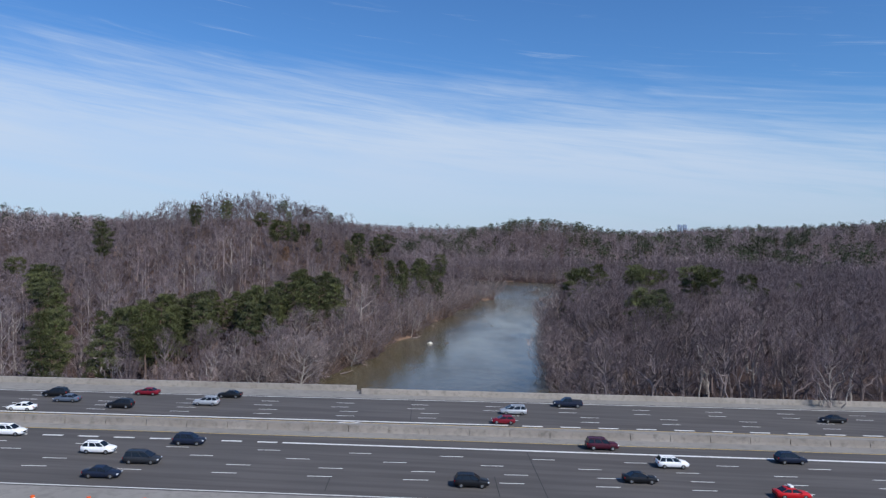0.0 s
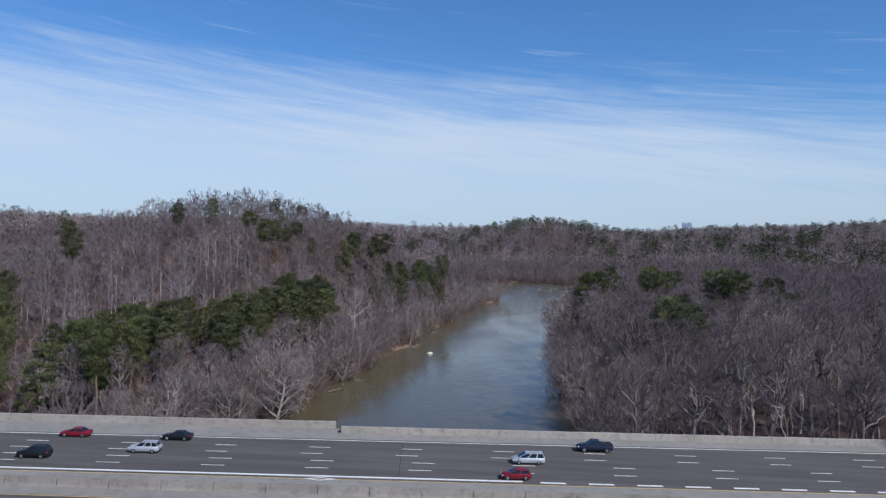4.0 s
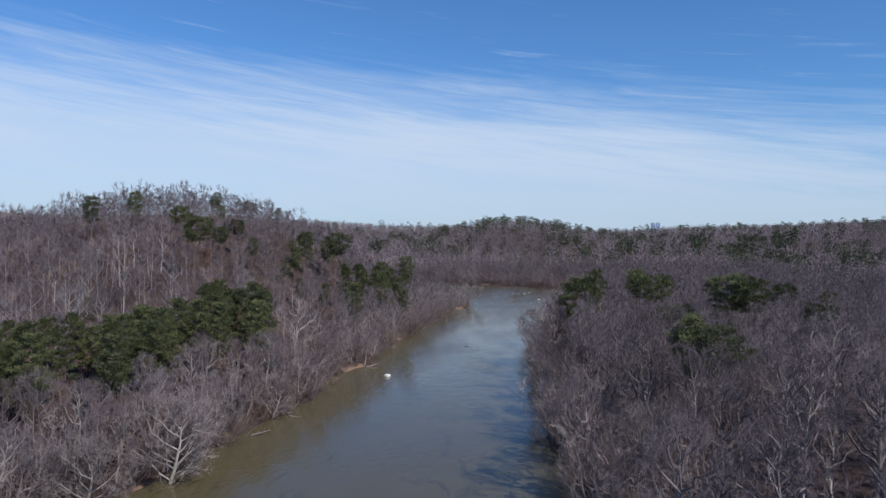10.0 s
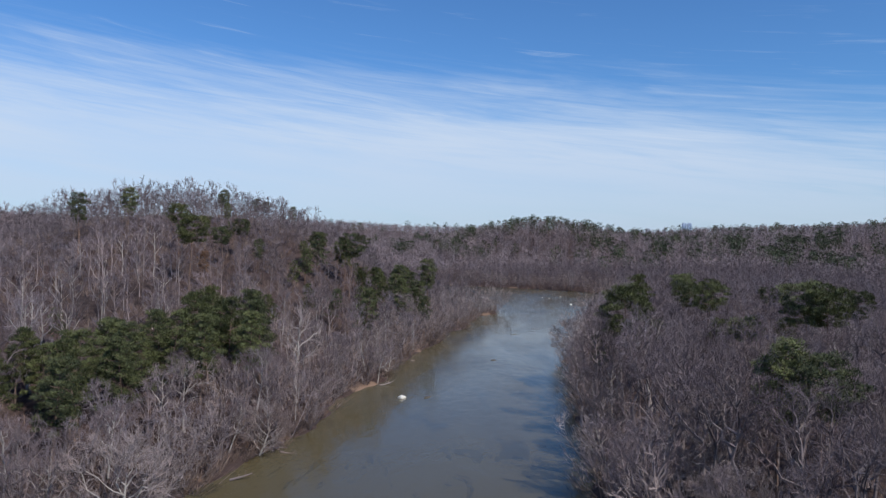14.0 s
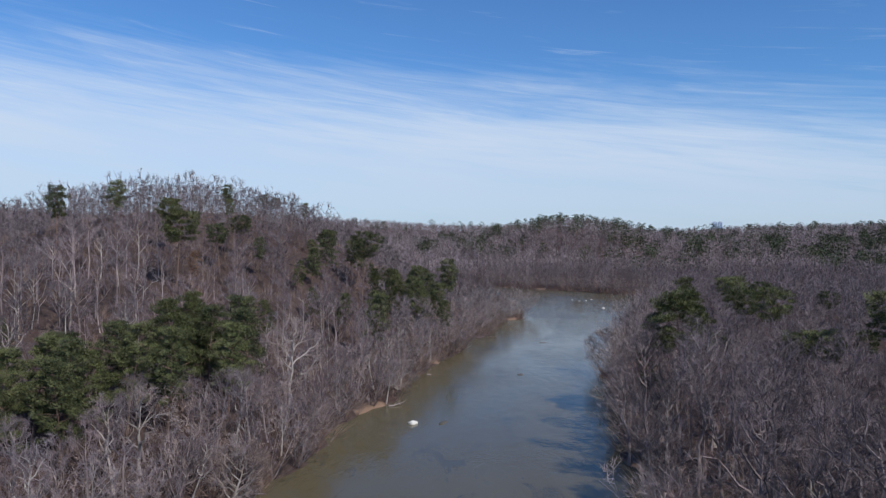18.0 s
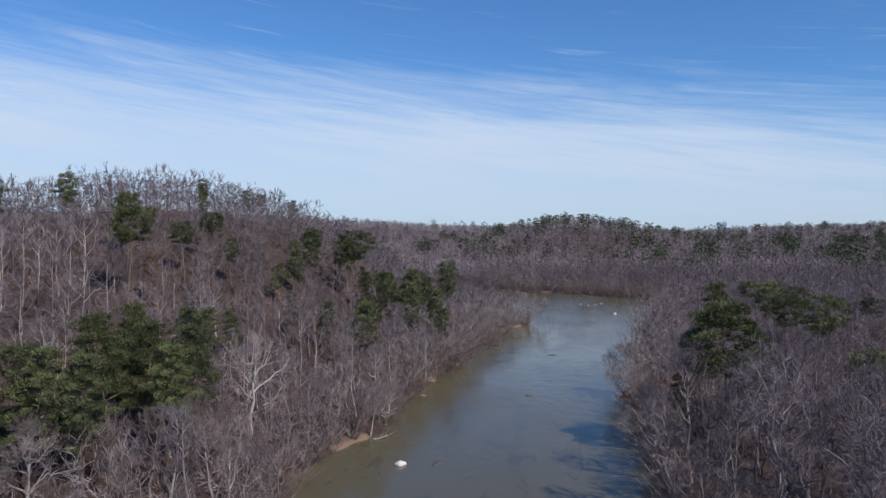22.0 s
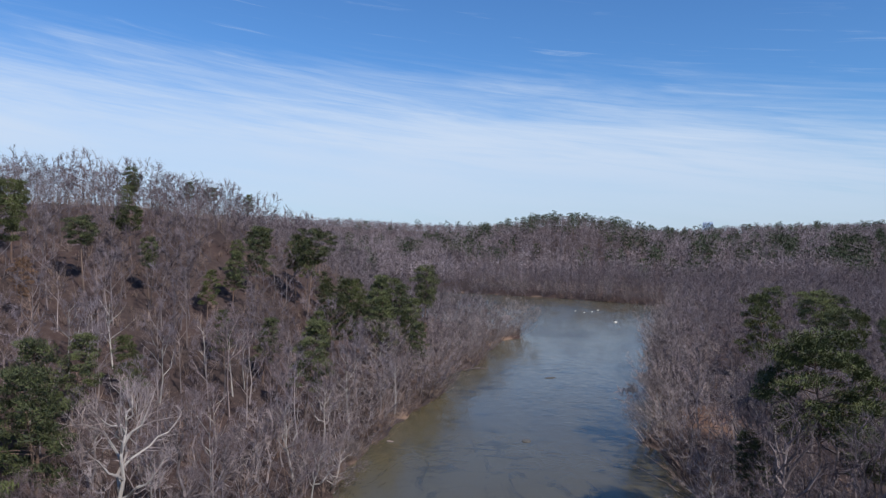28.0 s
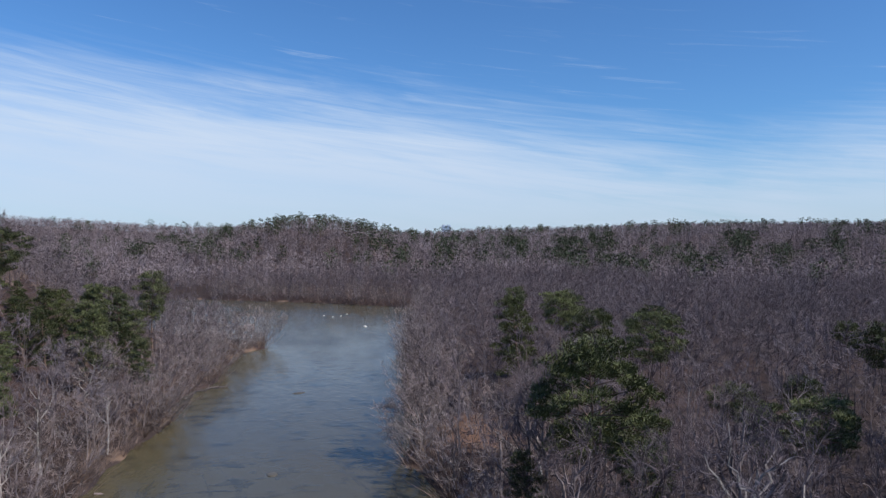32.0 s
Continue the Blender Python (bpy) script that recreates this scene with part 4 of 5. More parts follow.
def build_road():
    road = tagged(new("road", mesh_from("road", *strip(-420, 420, [(68.5, -1.3), (134.2, -1.3), (134.2, 0), (68.5, 0)]), M_ASPHALT)),
                  "wide grey asphalt motorway on a bridge", "road", kind="structure")
    for a, b, name in ((127.3, 130.6, "shoulder"), (101.4, 109.6, "median_strip"), (68.6, 77.1, "shoulder")):
        part(name, strip(-420, 420, [(a, 0), (b, 0), (b, 0.006), (a, 0.006)]), M_SHOULDER, road, "pale worn concrete strip")
    for a, w in ((126.7, 0.22), (77.6, 0.22)):
        part("edge_line", strip(-420, 420, [(a - w / 2, 0), (a + w / 2, 0), (a + w / 2, 0.008), (a - w / 2, 0.008)]), M_PAINT, road, "white edge line")
    for a in (109.7, 101.2):
        part("median_line", strip(-420, 420, [(a - 0.07, 0), (a + 0.07, 0), (a + 0.07, 0.009), (a - 0.07, 0.009)]), M_YELLOW, road, "faded yellow edge line")
    for a, u0, u1 in ((110.8, -420, 14.5), (97.5, -18.5, 420)):
        part("lane_line", strip(u0, u1, [(a - 0.26, 0), (a + 0.26, 0), (a + 0.26, 0.008), (a - 0.26, 0.008)]), M_PAINT, road, "thick solid white line")

    def dashes(a, u0, u1, period, length, width):
        me = None
        for u in np.arange(u0, u1, period):
            x, y = road_xy(u, lane_v(u, a))
            if me is None:
                bm = bmesh.new()
                bmesh.ops.create_cube(bm, size=1, matrix=Matrix.Diagonal((length, width, 0.01, 1)))
                me = bpy.data.meshes.new("lane_dash")
                bm.to_mesh(me)
                bm.free()
                me.materials.append(M_PAINT)
            ob = part("lane_dash", me, M_PAINT, road)
            ob.matrix_basis = pose(x, y, road_z(x) + 0.004, 0, math.degrees(math.atan(FALL)), math.degrees(math.atan(SLOPE)))

    dashes(110.6, 18.3, 130, 6.05, 3.2, 0.46)
    dashes(97.5, -110.6, -20, 5.0, 2.8, 0.46)
    for a, u0, gap in ((123.1, -1.1, 13.0), (120.1, -1.7, 13.0), (117.0, 0.6, 13.4), (114.0, 0.2, 13.3), (93.7, 3.5, 12.3), (90.3, -4.0, 12.6), (87.0, -0.3, 11.6), (83.8, -1.2, 11.6)):
        dashes(a, u0 + 1.5 - 8 * gap, 112, gap, 3.0, 0.16)
    # Joints of the bridge deck.
    for u, a, b in ((-1.0, 110.8, 127), (15.5, 73.5, 97), (10, 79, 86), (-10, 79, 84)):
        part("deck_joint", strip(u - 0.05, u + 0.05, [(a, 0), (b, 0), (b, 0.007), (a, 0.007)], 1), M_JOINT, road, "dark sealed joint")
    # Carpool diamond painted beside the median.
    x0, y0 = road_xy(-10.5, 109.75)
    bm = bmesh.new()
    for sx, sy in ((1, 1), (1, -1), (-1, 1), (-1, -1)):
        q = [(sx * 2.1, 0), (0, sy * 0.62), (0, sy * 0.38), (sx * 1.3, 0)]
        f = bm.faces.new([bm.verts.new((a, b, 0)) for a, b in (q if sx * sy > 0 else q[::-1])])
    part("lane_symbol", bm, M_PAINT, road, "white painted diamond").matrix_basis = pose(x0, y0, road_z(x0) + 0.02, 0, math.degrees(math.atan(FALL)), math.degrees(math.atan(SLOPE)))

    # The parapet, in cast lengths, that steps back where the bridge begins.
    def wall(name, label, u0, u1, length, profile, mat):
        root = tagged(new(name), label, "barrier", kind="structure")
        for k, u in enumerate(np.arange(u0, u1 - 0.1, length)):
            grow = 0.012 * math.sin(k * 2.4)
            part("panel", strip(u + 0.02, min(u1, u + length) - 0.02, [(a, h + (grow if h > 0.3 else 0)) for a, h in profile], 50), mat, root)
        return root

    ledge = lambda a: [(a, 0), (a + 0.55, 0), (a + 0.55, 0.95), (a + 0.12, 1.0), (a + 0.08, 0.9)]
    wall("parapet_1", "stained concrete parapet of the bridge", -10.5, 130, 6.0, ledge(130.6), M_CONC)
    wall("parapet_2", "pale concrete parapet of the approach", -130, -11.6, 6.0, [(133.0, 0), (133.6, 0), (133.6, 1.0), (133.0, 1.0)], M_CONC)
    part("approach_shoulder", strip(-420, -11.0, [(130.6, 0.0), (133.0, 0.0), (133.0, 0.007), (130.6, 0.007)]), M_SHOULDER, road, "pale concrete shoulder")
    wall("parapet_3", "stained concrete parapet of the bridge", -130, 130, 6.0, [(68.5, 0), (69.0, 0), (68.9, 1.0), (68.6, 1.0)], M_CONC)
    wall("median_barrier", "weathered concrete barrier between the carriageways", -130, 130, 6.0,
         [(104.1, 0), (105.0, 0), (104.85, 0.3), (104.75, 1.02), (104.4, 1.02), (104.25, 0.3)], M_BARRIER)
    # Piers under the deck.
    pier = tagged(new("bridge_pier"), "grey concrete bridge pier standing in the river", "pier", "piers of the bridge")
    bm = bmesh.new()
    bmesh.ops.create_cube(bm, size=1, matrix=Matrix.Translation((0, 0, -1.9)) @ Matrix.Diagonal((1.8, 62, 1.2, 1)))
    part("cap", bm, M_CONC, pier)
    for k in range(5):
        bm = bmesh.new()
        bmesh.ops.create_cone(bm, cap_ends=True, segments=16, radius1=0.8, radius2=0.8, depth=14, matrix=Matrix.Translation((0, -24 + 12 * k, -9.4)))
        part("column", bm, M_CONC, pier)
    for k, u in enumerate((-66, -38, -8, 22, 50, 78)):
        x, y = road_xy(u, 103.6)
        m = pose(x, y, road_z(x), 0, 0, math.degrees(math.atan(SLOPE)))
        if k == 0:
            pier.matrix_basis = m
        else:
            copy_thing(pier, m)


build_road()


# ---- cars on the motorway ----
def paint_look(colour):
    def build(n, s):
        a = n.noise(where(n), 3.0, 4)
        n.link(n.mix(n.ramp(a, (0.4, 0.0), (0.7, 0.35)), colour, [v * 0.8 for v in colour]), s.inputs["Base Color"])
        s.inputs["Coat Weight"].default_value = 0.35
        s.inputs["Coat Roughness"].default_value = 0.04
    return build


PAINTS = {
    "black": (0.012, 0.013, 0.016), "dark blue": (0.014, 0.02, 0.04), "dark grey": (0.03, 0.033, 0.04), "white": (0.88, 0.88, 0.88), "silver": (0.48, 0.5, 0.53),
    "red": (0.32, 0.012, 0.02), "dark red": (0.17, 0.01, 0.022), "maroon": (0.06, 0.01, 0.022), "slate blue": (0.10, 0.125, 0.17), "bright red": (0.5, 0.015, 0.02),
}
M_CAR = {k: material("car_paint_" + k.replace(" ", "_"), paint_look(v), 0.5, 0.0 if k != "silver" else 0.4, 0.1) for k, v in PAINTS.items()}
M_GLASS = material("car_glass", plain((0.012, 0.014, 0.017), 0.3), 0.06, 0.0, 0.5)
M_TYRE = material("tyre_rubber", plain((0.02, 0.02, 0.02), 0.3), 0.85)
M_RIM = material("alloy_rim", plain((0.45, 0.46, 0.48), 0.2), 0.35, 0.9)
M_LAMP = material("headlamp", plain((0.75, 0.77, 0.8), 0.1), 0.15, 0.2)
M_TAIL = material("tail_lamp", plain((0.35, 0.01, 0.01), 0.2), 0.25)
M_TRIM = material("black_trim", plain((0.02, 0.02, 0.022), 0.3), 0.6)
M_ORANGE = material("orange_plastic", plain((0.75, 0.12, 0.02), 0.15), 0.5)
M_WHITE = material("white_band", plain((0.75, 0.74, 0.72), 0.1), 0.5)

# Body stations (along, sill, shoulder, half width), then cabin: base rear, base front, roof rear, roof front, belt, roof.
BODIES = {
    "sedan": ([(-2.4, 0.45, 0.92, 0.74), (-2.28, 0.28, 1.0, 0.86), (-1.4, 0.2, 1.0, 0.91), (0.0, 0.2, 0.97, 0.92), (1.0, 0.2, 0.94, 0.91), (1.85, 0.24, 0.83, 0.87), (2.28, 0.3, 0.7, 0.78), (2.4, 0.4, 0.6, 0.66)],
              (-1.85, 1.1, -1.0, 0.2, 0.93, 1.45), 1.42),
    "suv": ([(-2.35, 0.5, 1.05, 0.8), (-2.25, 0.32, 1.12, 0.92), (-1.4, 0.26, 1.12, 0.96), (0.0, 0.26, 1.1, 0.97), (1.05, 0.26, 1.08, 0.96), (1.85, 0.3, 0.98, 0.92), (2.25, 0.34, 0.85, 0.84), (2.36, 0.45, 0.72, 0.72)],
            (-2.2, 1.2, -1.85, 0.3, 1.06, 1.72), 1.4),
    "large suv": ([(-2.6, 0.5, 1.12, 0.86), (-2.5, 0.34, 1.2, 0.98), (-1.6, 0.28, 1.2, 1.02), (0.0, 0.28, 1.18, 1.02), (1.25, 0.28, 1.16, 1.01), (2.1, 0.32, 1.08, 0.97), (2.5, 0.36, 0.95, 0.9), (2.6, 0.45, 0.8, 0.78)],
                  (-2.45, 1.3, -2.25, 0.45, 1.14, 1.86), 1.55),
    "minivan": ([(-2.5, 0.45, 1.0, 0.84), (-2.4, 0.28, 1.08, 0.95), (-1.5, 0.22, 1.08, 0.99), (0.2, 0.22, 1.05, 0.99), (1.4, 0.22, 1.0, 0.97), (2.0, 0.26, 0.88, 0.92), (2.4, 0.3, 0.76, 0.82), (2.5, 0.4, 0.66, 0.7)],
                (-2.35, 1.6, -2.1, 0.45, 1.02, 1.75), 1.52),
    "hatchback": ([(-2.1, 0.42, 0.95, 0.76), (-2.0, 0.28, 1.02, 0.87), (-1.2, 0.2, 1.02, 0.9), (0.0, 0.2, 0.99, 0.91), (0.95, 0.2, 0.96, 0.9), (1.65, 0.24, 0.85, 0.86), (2.02, 0.3, 0.72, 0.76), (2.1, 0.4, 0.62, 0.66)],
                  (-1.95, 1.05, -1.5, 0.15, 0.95, 1.5), 1.28),
    "pickup": ([(-2.9, 0.55, 1.12, 0.9), (-2.8, 0.42, 1.18, 1.0), (-1.6, 0.38, 1.18, 1.02), (-0.4, 0.36, 1.18, 1.02), (1.3, 0.36, 1.16, 1.01), (2.2, 0.4, 1.1, 0.97), (2.75, 0.42, 0.98, 0.92), (2.88, 0.5, 0.82, 0.82)],
               (-0.85, 1.35, -0.65, 0.5, 1.14, 1.9), 1.85),
}


def body_mesh(stations):
    bm = bmesh.new()
    rings = []
    for x, lo, hi, w in stations:
        mid = lo + (hi - lo) * 0.55
        half = [(w * 0.86, lo), (w * 0.97, lo + 0.12), (w, mid), (w * 0.97, hi - 0.07), (w * 0.88, hi)]
        pts = half + [(0, hi + 0.025)] + [(-a, b) for a, b in half[::-1]]
        rings.append([bm.verts.new((x, a, b)) for a, b in pts])
    for a, b in zip(rings, rings[1:]):
        for k in range(len(a)):
            j = (k + 1) % len(a)
            bm.faces.new((a[k], b[k], b[j], a[j]))
    bm.faces.new(rings[0])
    bm.faces.new(rings[-1][::-1])
    bmesh.ops.recalc_face_normals(bm, faces=bm.faces)
    for f in bm.faces:
        f.smooth = len(f.verts) == 4
    return bm


def panel(corners, thick=0.02):
    """A thin pane with a little depth."""
    bm = bmesh.new()
    p = [Vector(c) for c in corners]
    normal = (p[1] - p[0]).cross(p[3] - p[0]).normalized() * thick
    a, b = [bm.verts.new(c) for c in p], [bm.verts.new(c - normal) for c in p]
    bm.faces.new(a)
    bm.faces.new(b[::-1])
    for k in range(4):
        j = (k + 1) % 4
        bm.faces.new((a[k], b[k], b[j], a[j]))
    bmesh.ops.recalc_face_normals(bm, faces=bm.faces)
    return bm


def box(size, at, bevel=0.02):
    bm = bmesh.new()
    bmesh.ops.create_cube(bm, size=1, matrix=Matrix.Translation(at) @ Matrix.Diagonal((*size, 1)))
    if bevel:
        bmesh.ops.bevel(bm, geom=bm.edges[:], offset=bevel, segments=1, affect="EDGES")
    return bm


def wheel_mesh(radius, width, name, mat):
    bm = bmesh.new()
    bmesh.ops.create_cone(bm, cap_ends=True, segments=18, radius1=radius, radius2=radius, depth=width, matrix=Matrix.Rotation(math.pi / 2, 4, "X"))
    bmesh.ops.bevel(bm, geom=[e for e in bm.edges if len(e.link_faces) == 2 and any(len(f.verts) > 4 for f in e.link_faces)], offset=width * 0.18, segments=1, affect="EDGES")
    me = bpy.data.meshes.new(name)
    bm.to_mesh(me)
    bm.free()
    me.materials.append(mat)
    return me


TYRE, RIM = wheel_mesh(0.35, 0.24, "tyre", M_TYRE), wheel_mesh(0.23, 0.255, "rim", M_RIM)


def car(kind, colour, u, v, way, note=""):
    stations, (br, bf, rr, rf, belt, roof), axle = BODIES[kind]
    paint = M_CAR[colour]
    root = new({"suv": "suv", "large suv": "suv"}.get(kind, kind))
    part("body", body_mesh(stations), paint, root)
    w = max(s[3] for s in stations)
    wb, wt = w * 0.9, w * 0.72
    # Cabin shell with the roof, and the panes set into it.
    bm = bmesh.new()
    lo = [bm.verts.new(c) for c in ((br, -wb, belt), (bf, -wb, belt), (bf, wb, belt), (br, wb, belt))]
    hi = [bm.verts.new(c) for c in ((rr, -wt, roof - 0.05), (rf, -wt, roof - 0.05), (rf, wt, roof - 0.05), (rr, wt, roof - 0.05))]
    top = [bm.verts.new(c) for c in ((rr + 0.15, -wt * 0.8, roof), (rf - 0.2, -wt * 0.8, roof), (rf - 0.2, wt * 0.8, roof), (rr + 0.15, wt * 0.8, roof))]
    for a, b in ((lo, hi), (hi, top)):
        for k in range(4):
            j = (k + 1) % 4
            bm.faces.new((a[k], a[j], b[j], b[k]))
    bm.faces.new(top)
    bmesh.ops.recalc_face_normals(bm, faces=bm.faces)
    part("cabin", bm, paint, root)

    def lerp(a, b, f):
        return Vector(a) + (Vector(b) - Vector(a)) * f

    def pane(name, a, b, c, d, out, inset=0.1):
        """Corners: low back, low front, high front, high back."""
        mid = (Vector(a) + Vector(b) + Vector(c) + Vector(d)) / 4
        q = [lerp(p, mid, inset) + Vector(out) * 0.022 for p in (a, b, c, d)]
        part(name, panel(q, 0.015), M_GLASS, root, "dark tinted glass")

    hz = roof - 0.05
    pane("windscreen", (bf, -wb, belt), (bf, wb, belt), (rf, wt, hz), (rf, -wt, hz), (0.7, 0, 0.7))
    pane("rear_window", (br, wb, belt), (br, -wb, belt), (rr, -wt, hz), (rr, wt, hz), (-0.8, 0, 0.6))
    for sgn in (-1, 1):
        cuts = (0.0, 0.5, 1.0) if kind in ("sedan", "hatchback", "pickup") else (0.0, 0.3, 0.66, 1.0)
        for a, b in zip(cuts, cuts[1:]):
            p = [(br + (bf - br) * a, sgn * wb, belt), (br + (bf - br) * b, sgn * wb, belt), (rr + (rf - rr) * b, sgn * wt, hz), (rr + (rf - rr) * a, sgn * wt, hz)]
            pane("side_window", *(p if sgn < 0 else p[::-1]), (0, sgn, 0.25), 0.13)
        part("mirror", box((0.14, 0.2, 0.14), (bf - 0.25, sgn * (wb + 0.14), belt + 0.06), 0.03), paint, root)
        x, z, hw = stations[-2][0], stations[-2][2], stations[-2][3]
        part("headlight", box((0.22, 0.3, 0.14), (x + 0.0, sgn * (hw - 0.14), z - 0.08), 0.03), M_LAMP, root, "clear headlight")
        x, z, hw = stations[0][0], stations[0][2], stations[0][3]
        part("tail_light", box((0.12, 0.22, 0.26), (x + 0.05, sgn * (hw - 0.05), z - 0.12), 0.03), M_TAIL, root, "red tail light")
    x, z, hw = stations[-1][0], stations[-1][2], stations[-1][3]
    part("grille", box((0.06, hw * 1.3, 0.2), (x, 0, z - 0.12), 0.02), M_TRIM, root, "black grille")
    part("bumper", box((0.16, hw * 2 - 0.1, 0.16), (stations[0][0], 0, 0.52), 0.04), M_TRIM, root)
    big = 1.12 if kind in ("pickup", "large suv") else 1.0
    for fx, fy in ((axle, 1), (axle, -1), (-axle, 1), (-axle, -1)):
        tyre = part("wheel", TYRE, M_TYRE, root, "black tyre on an alloy rim")
        tyre.matrix_basis = pose(fx, fy * (w - 0.13), 0.35 * big) @ Matrix.Scale(big, 4)
        part("rim", RIM, M_RIM, tyre)
    if kind == "pickup":
        part("bed", box((1.75, 1.6, 0.05), (-1.85, 0, 1.215), 0.01), M_TRIM, root, "black open load bed")
        for sgn in (-1, 1):
            part("bed_rail", box((1.95, 0.14, 0.2), (-1.85, sgn * 0.9, 1.25), 0.03), paint, root)
        part("tailgate", box((0.1, 1.8, 0.2), (-2.8, 0, 1.25), 0.03), paint, root)
    elif kind in ("suv", "large suv", "minivan"):
        for sgn in (-1, 1):
            part("roof_rail", box((abs(rf - rr) * 0.75, 0.05, 0.05), ((rf + rr) / 2, sgn * wt * 0.86, roof + 0.02), 0.01), M_TRIM, root)
    if note == "sign":
        part("roof_sign", box((0.5, 1.0, 0.28), (-0.3, 0, roof + 0.16), 0.05), M_WHITE, root, "pale box sign on the roof")
    x, y = road_xy(u, v)
    turn = math.degrees(math.atan(SLOPE)) + (180 if way < 0 else 0)
    root.matrix_basis = pose(x, y, road_z(x) + 0.012) @ pose(0, 0, 0, 0, math.degrees(math.atan(FALL)), 0) @ pose(0, 0, 0, 0, 0, turn) @ Matrix.Scale(0.88, 4)
    about = "with a roof sign " if note == "sign" else ""
    return tagged(root, f"{colour} {kind} {about}driving on the motorway", "car", "cars on the motorway")


for spec in (
        ("suv", "black", -62.0, 122.0, -1), ("sedan", "slate blue", -58.3, 118.4, -1), ("sedan", "dark red", -47.6, 125.0, -1), ("sedan", "black", -33.1, 124.7, -1),
        ("suv", "black", -48.2, 115.2, -1), ("suv", "silver", -35.3, 118.6, -1), ("sedan", "white", -62.2, 111.9, -1), ("minivan", "silver", 16.2, 118.3, -1),
        ("pickup", "dark blue", 26.6, 124.7, -1), ("hatchback", "dark red", 13.8, 111.8, -1), ("sedan", "black", 70.8, 118.5, -1),
        ("suv", "white", -56.3, 98.2, 1), ("suv", "dark blue", -30.8, 96.0, 1), ("suv", "white", -40.9, 91.2, 1), ("minivan", "dark grey", -33.9, 87.6, 1), ("sedan", "dark blue", -36.4, 82.0, 1),
        ("large suv", "maroon", 26.5, 98.9, 1), ("suv", "black", 6.9, 82.0, 1), ("suv", "white", 34.0, 91.3, 1), ("sedan", "black", 27.9, 85.0, 1), ("suv", "dark blue", 51.5, 94.6, 1),
        ("sedan", "bright red", 44.7, 80.8, 1, "sign")):
    car(*spec)


def build_barrel():
    root = tagged(new("traffic_barrel"), "orange and white traffic barrel on the shoulder", "traffic barrel", "barrels on the shoulder")
    for k in range(5):
        bm = bmesh.new()
        r = 0.3 - 0.018 * k
        bmesh.ops.create_cone(bm, cap_ends=True, segments=20, radius1=r, radius2=r - 0.014, depth=0.19, matrix=Matrix.Translation((0, 0, 0.16 + 0.19 * k)))
        part("band", bm, M_ORANGE if k % 2 == 0 else M_WHITE, root)
    bm = bmesh.new()
    bmesh.ops.create_cone(bm, cap_ends=True, segments=20, radius1=0.36, radius2=0.33, depth=0.07, matrix=Matrix.Translation((0, 0, 0.04)))
    part("base", bm, M_TRIM, root)
    return root


barrel = build_barrel()
for k, u in enumerate((-39.5, -33.7, -27.9)):
    x, y = road_xy(u, 72.8)
    m = pose(x, y, road_z(x) + 0.012)
    if k == 0:
        barrel.matrix_basis = m
    else:
        copy_thing(barrel, m)


# ---- drain chute below the approach ----
def build_chute():
    root = tagged(new("drain_chute"), "pale concrete drain chute running down the bank", "drain", kind="structure")
    x0, y0, x1, y1 = -70.0, 162.5, -71.5, 176.0
    z0, z1 = float(land(x0, y0)) + 1.3, float(land(x1, y1)) + 0.35
    for name, off, wide, tall in (("bed", 0.0, 1.1, 0.16), ("side_wall", -0.62, 0.16, 0.5), ("side_wall", 0.62, 0.16, 0.5)):
        length = math.dist((x0, y0, z0), (x1, y1, z1))
        ob = part(name, box((length, wide, tall), (length / 2, off, tall / 2), 0.03), M_CONC, root)
        way = Vector((x1 - x0, y1 - y0, z1 - z0))
        ob.matrix_basis = Matrix.Translation((x0, y0, z0)) @ way.to_track_quat("X", "Z").to_matrix().to_4x4()


build_chute()


# ---- rocks and snags in the river ----
def rock_mesh(seed, size):
    rng = np.random.default_rng(seed)
    bm = bmesh.new()
    bmesh.ops.create_icosphere(bm, subdivisions=3, radius=1)
    for v in bm.verts:
        k = 1 + 0.28 * noise.noise(v.co * 1.3 + Vector((seed, 0, 0))) + 0.10 * noise.noise(v.co * 3.7 + Vector((0, seed, 0)))
        v.co = Vector((v.co.x * k * size[0], v.co.y * k * size[1], v.co.z * k * size[2]))
    for f in bm.faces:
        f.smooth = True
    return bm


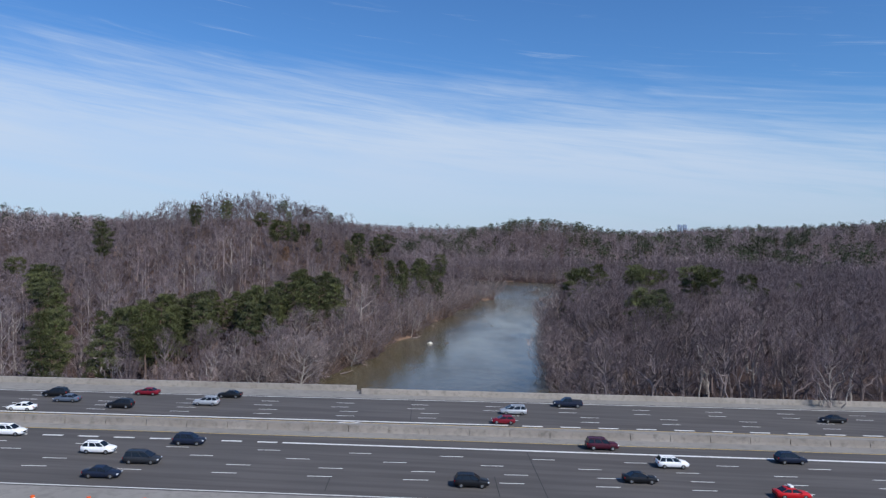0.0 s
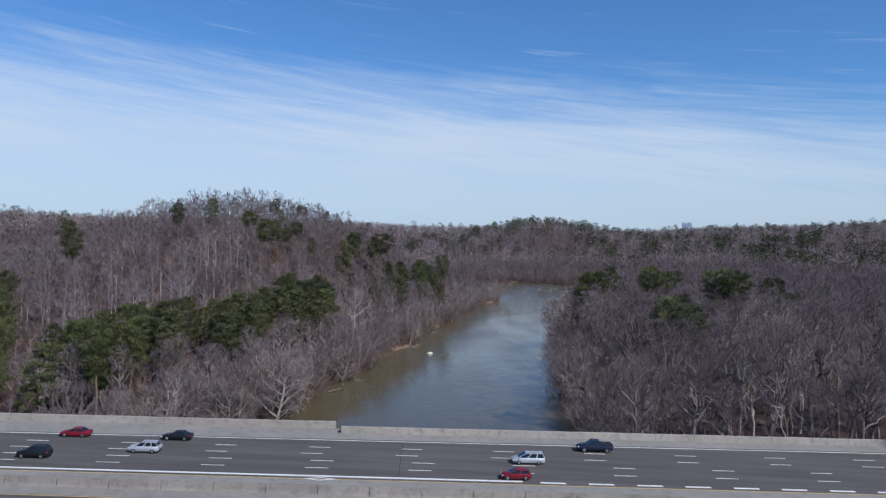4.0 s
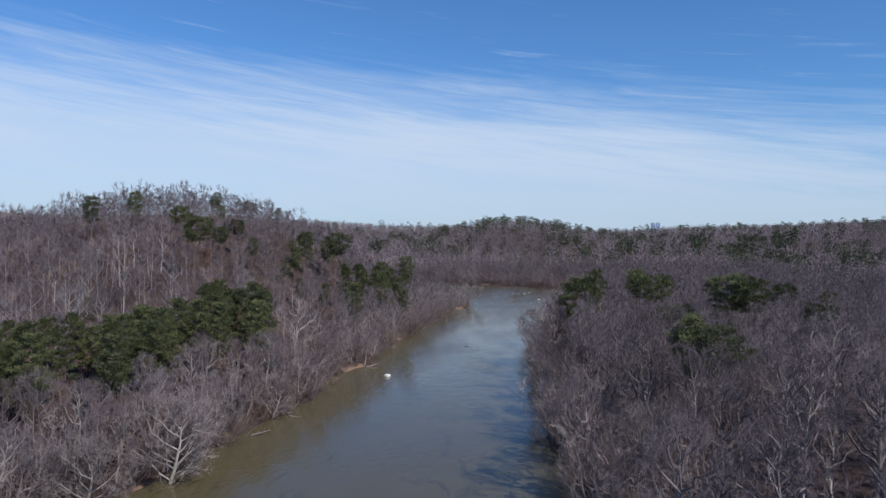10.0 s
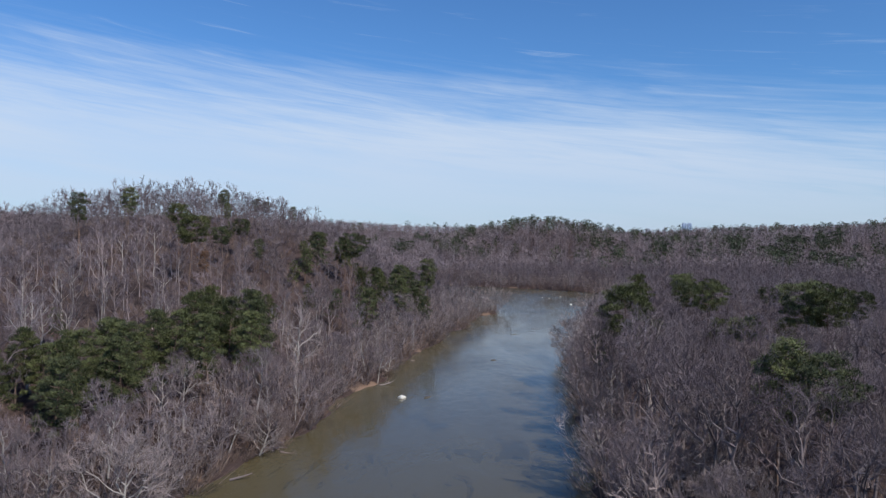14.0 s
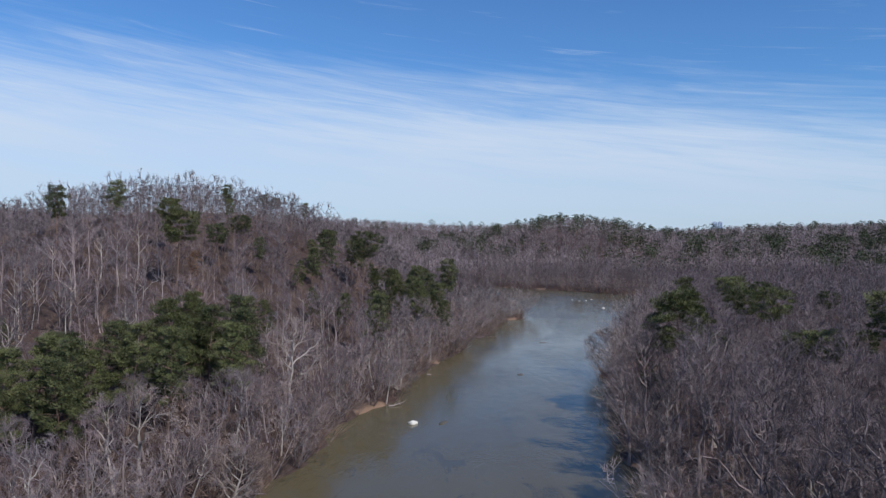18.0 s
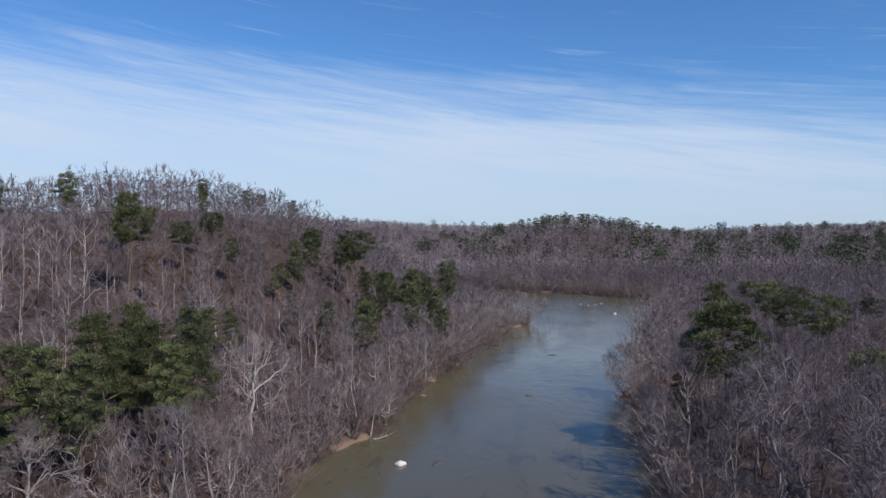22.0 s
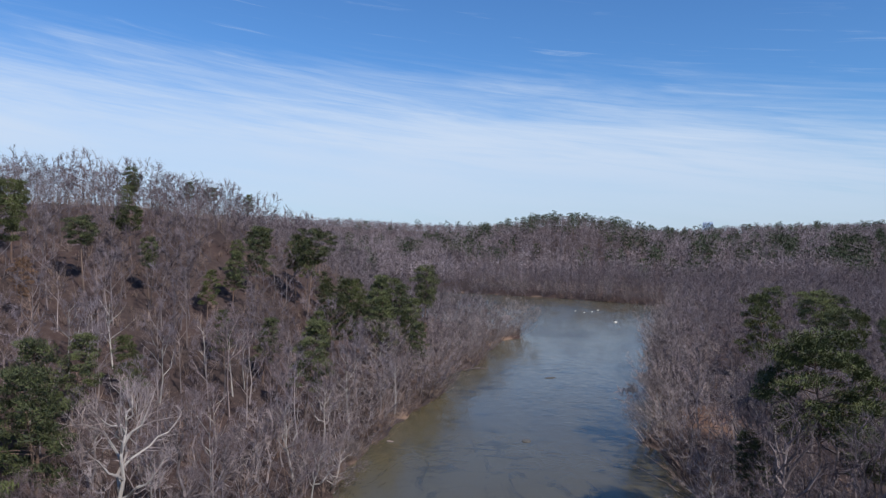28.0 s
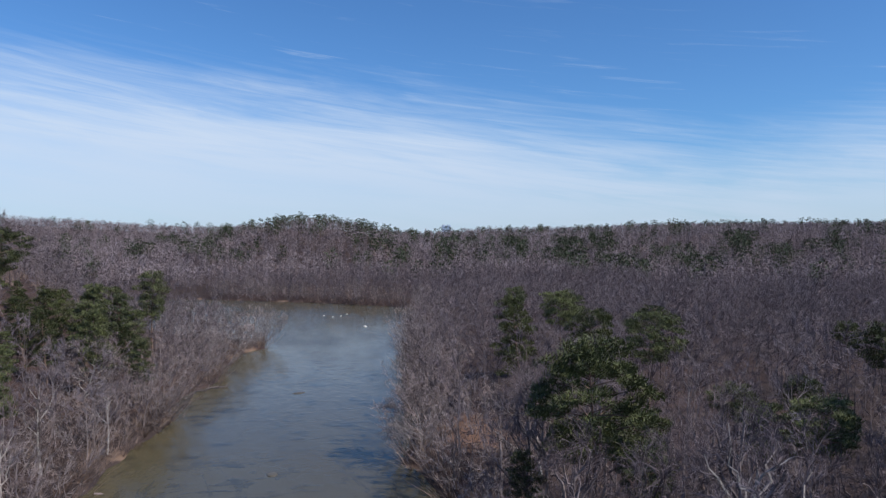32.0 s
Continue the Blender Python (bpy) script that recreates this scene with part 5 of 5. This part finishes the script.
for name, label, x, y, size, mat in (
        ("boulder", "pale rounded boulder standing out of the brown water", -22.0, 289.4, (1.1, 0.75, 0.7), M_ROCK),
        ("boulder", "dark wet rock just breaking the river surface", -15.2, 291.0, (1.7, 0.7, 0.22), M_DARKROCK),
        ("boulder", "pale flat stone among the far shoals", 54.4, 570.0, (1.3, 0.8, 0.5), M_ROCK),
        ("boulder", "pale stone among the far shoals", 44.2, 618.6, (0.8, 0.5, 0.25), M_ROCK), ("boulder", "pale stone among the far shoals", 49, 622, (0.6, 0.5, 0.25), M_ROCK),
        ("boulder", "pale stone among the far shoals", 53.5, 631.0, (0.7, 0.5, 0.3), M_ROCK), ("boulder", "pale stone among the far shoals", 40.0, 626.0, (0.5, 0.4, 0.25), M_ROCK),
        ("boulder", "dark wet rock in the shallows by the bank", 12.4, 421.7, (1.6, 1.1, 0.16), M_DARKROCK), ("boulder", "dark wet rock in the shallows by the bank", 3.0, 352.0, (1.4, 0.9, 0.14), M_DARKROCK),
        ):
    bm = rock_mesh(round(x * 3 + y), size)
    me = bpy.data.meshes.new(name)
    bm.to_mesh(me)
    bm.free()
    me.materials.append(mat)
    ob = tagged(new(name, me), label, "rock", "rocks in the river")
    ob.matrix_basis = pose(x, y, WATER + size[2] * 0.1, 0, 0, x * 31)


def snag(label, x, y, turn, length, branches, seed):
    rng = np.random.default_rng(seed)
    root = tagged(new("driftwood"), label, "driftwood", "driftwood along the banks")
    wood = Shape()
    log = bent((0, 0, 0.15), (1, 0, 0.05), length, 5, 0.0, rng, 0.1)
    wood.tube(log, np.linspace(0.24, 0.07, 6), 7)
    part("log", wood.arrays(), M_BARK, root)
    for _ in range(branches):
        p, w = along(log, rng.uniform(0.3, 0.95))
        limb = bent(p, turned(w, rng.uniform(0.5, 1.1), rng) + (0, 0, 0.35), length * rng.uniform(0.2, 0.4), 3, 0.0, rng, 0.2)
        b = Shape()
        b.tube(limb, (0.09, 0.06, 0.04, 0.015), 4)
        part("branch", b.arrays(), M_BARK, root)
    root.matrix_basis = pose(x, y, WATER, 0, 0, turn)


for n, (x, y, turn, length, count) in enumerate(((-43.5, 240.5, 20, 5, 4), (-40.5, 238.5, -15, 4, 3), (-30.5, 305.5, 40, 4.5, 4), (-14.5, 431, -8, 7, 7), (-12.5, 433, 15, 6, 6), (-44.5, 221, 0, 4, 3),
                                                 (-58.9, 193.5, 35, 7, 3), (-62, 189.5, 10, 6, 2), (-60, 191.0, -30, 5, 2), (-26, 349, 10, 4, 4), (-1, 516, 0, 5, 5))):
    snag("grey fallen branches lying in the shallow water", x, y, turn, length, count, 200 + n)


# ---- far buildings ----
# Tower blue lightened in the base colour to stand in for haze.
M_TOWER = material("hazed_blue_cladding", plain((0.42, 0.52, 0.68), 0.15), 0.35, 0.0, 0.5)
M_PALEWALL = material("pale_cladding", plain((0.45, 0.48, 0.52), 0.15), 0.7)


def tower(name, label, x, y, wide, deep, top, mat, storeys):
    root = tagged(new(name), label, "building", "far towers on the skyline")
    z0 = float(land(x, y)) - 3
    tall = top - z0
    part("wall", box((wide, deep, tall), (0, 0, tall / 2), 0.3), mat, root)
    part("roof", box((wide * 0.6, deep * 0.6, 5), (0, 0, tall + 2), 0.2), M_PALEWALL, root)
    for k in range(storeys):
        z = tall - 4 - k * 4.2
        part("window_band", box((wide * 0.9, 0.3, 1.3), (0, -deep / 2 - 0.1, z), 0), M_GLASS, root)
    root.matrix_basis = pose(x, y, z0)


tower("tower_block", "blue glass tower on the far skyline", 1115, 4338, 21, 21, 114, M_TOWER, 14)
tower("tower_block", "blue glass tower on the far skyline", 1142, 4330, 21, 21, 114, M_TOWER, 14)
tower("tower_block", "pale office block on the far skyline", 908, 4335, 24, 20, 83, M_PALEWALL, 6)
tower("tower_block", "pale office block on the far skyline", 828, 4335, 20, 20, 78, M_PALEWALL, 5)
tower("tower_block", "slim pale tower on the far skyline", 1004, 4335, 9, 12, 90, M_PALEWALL, 8)
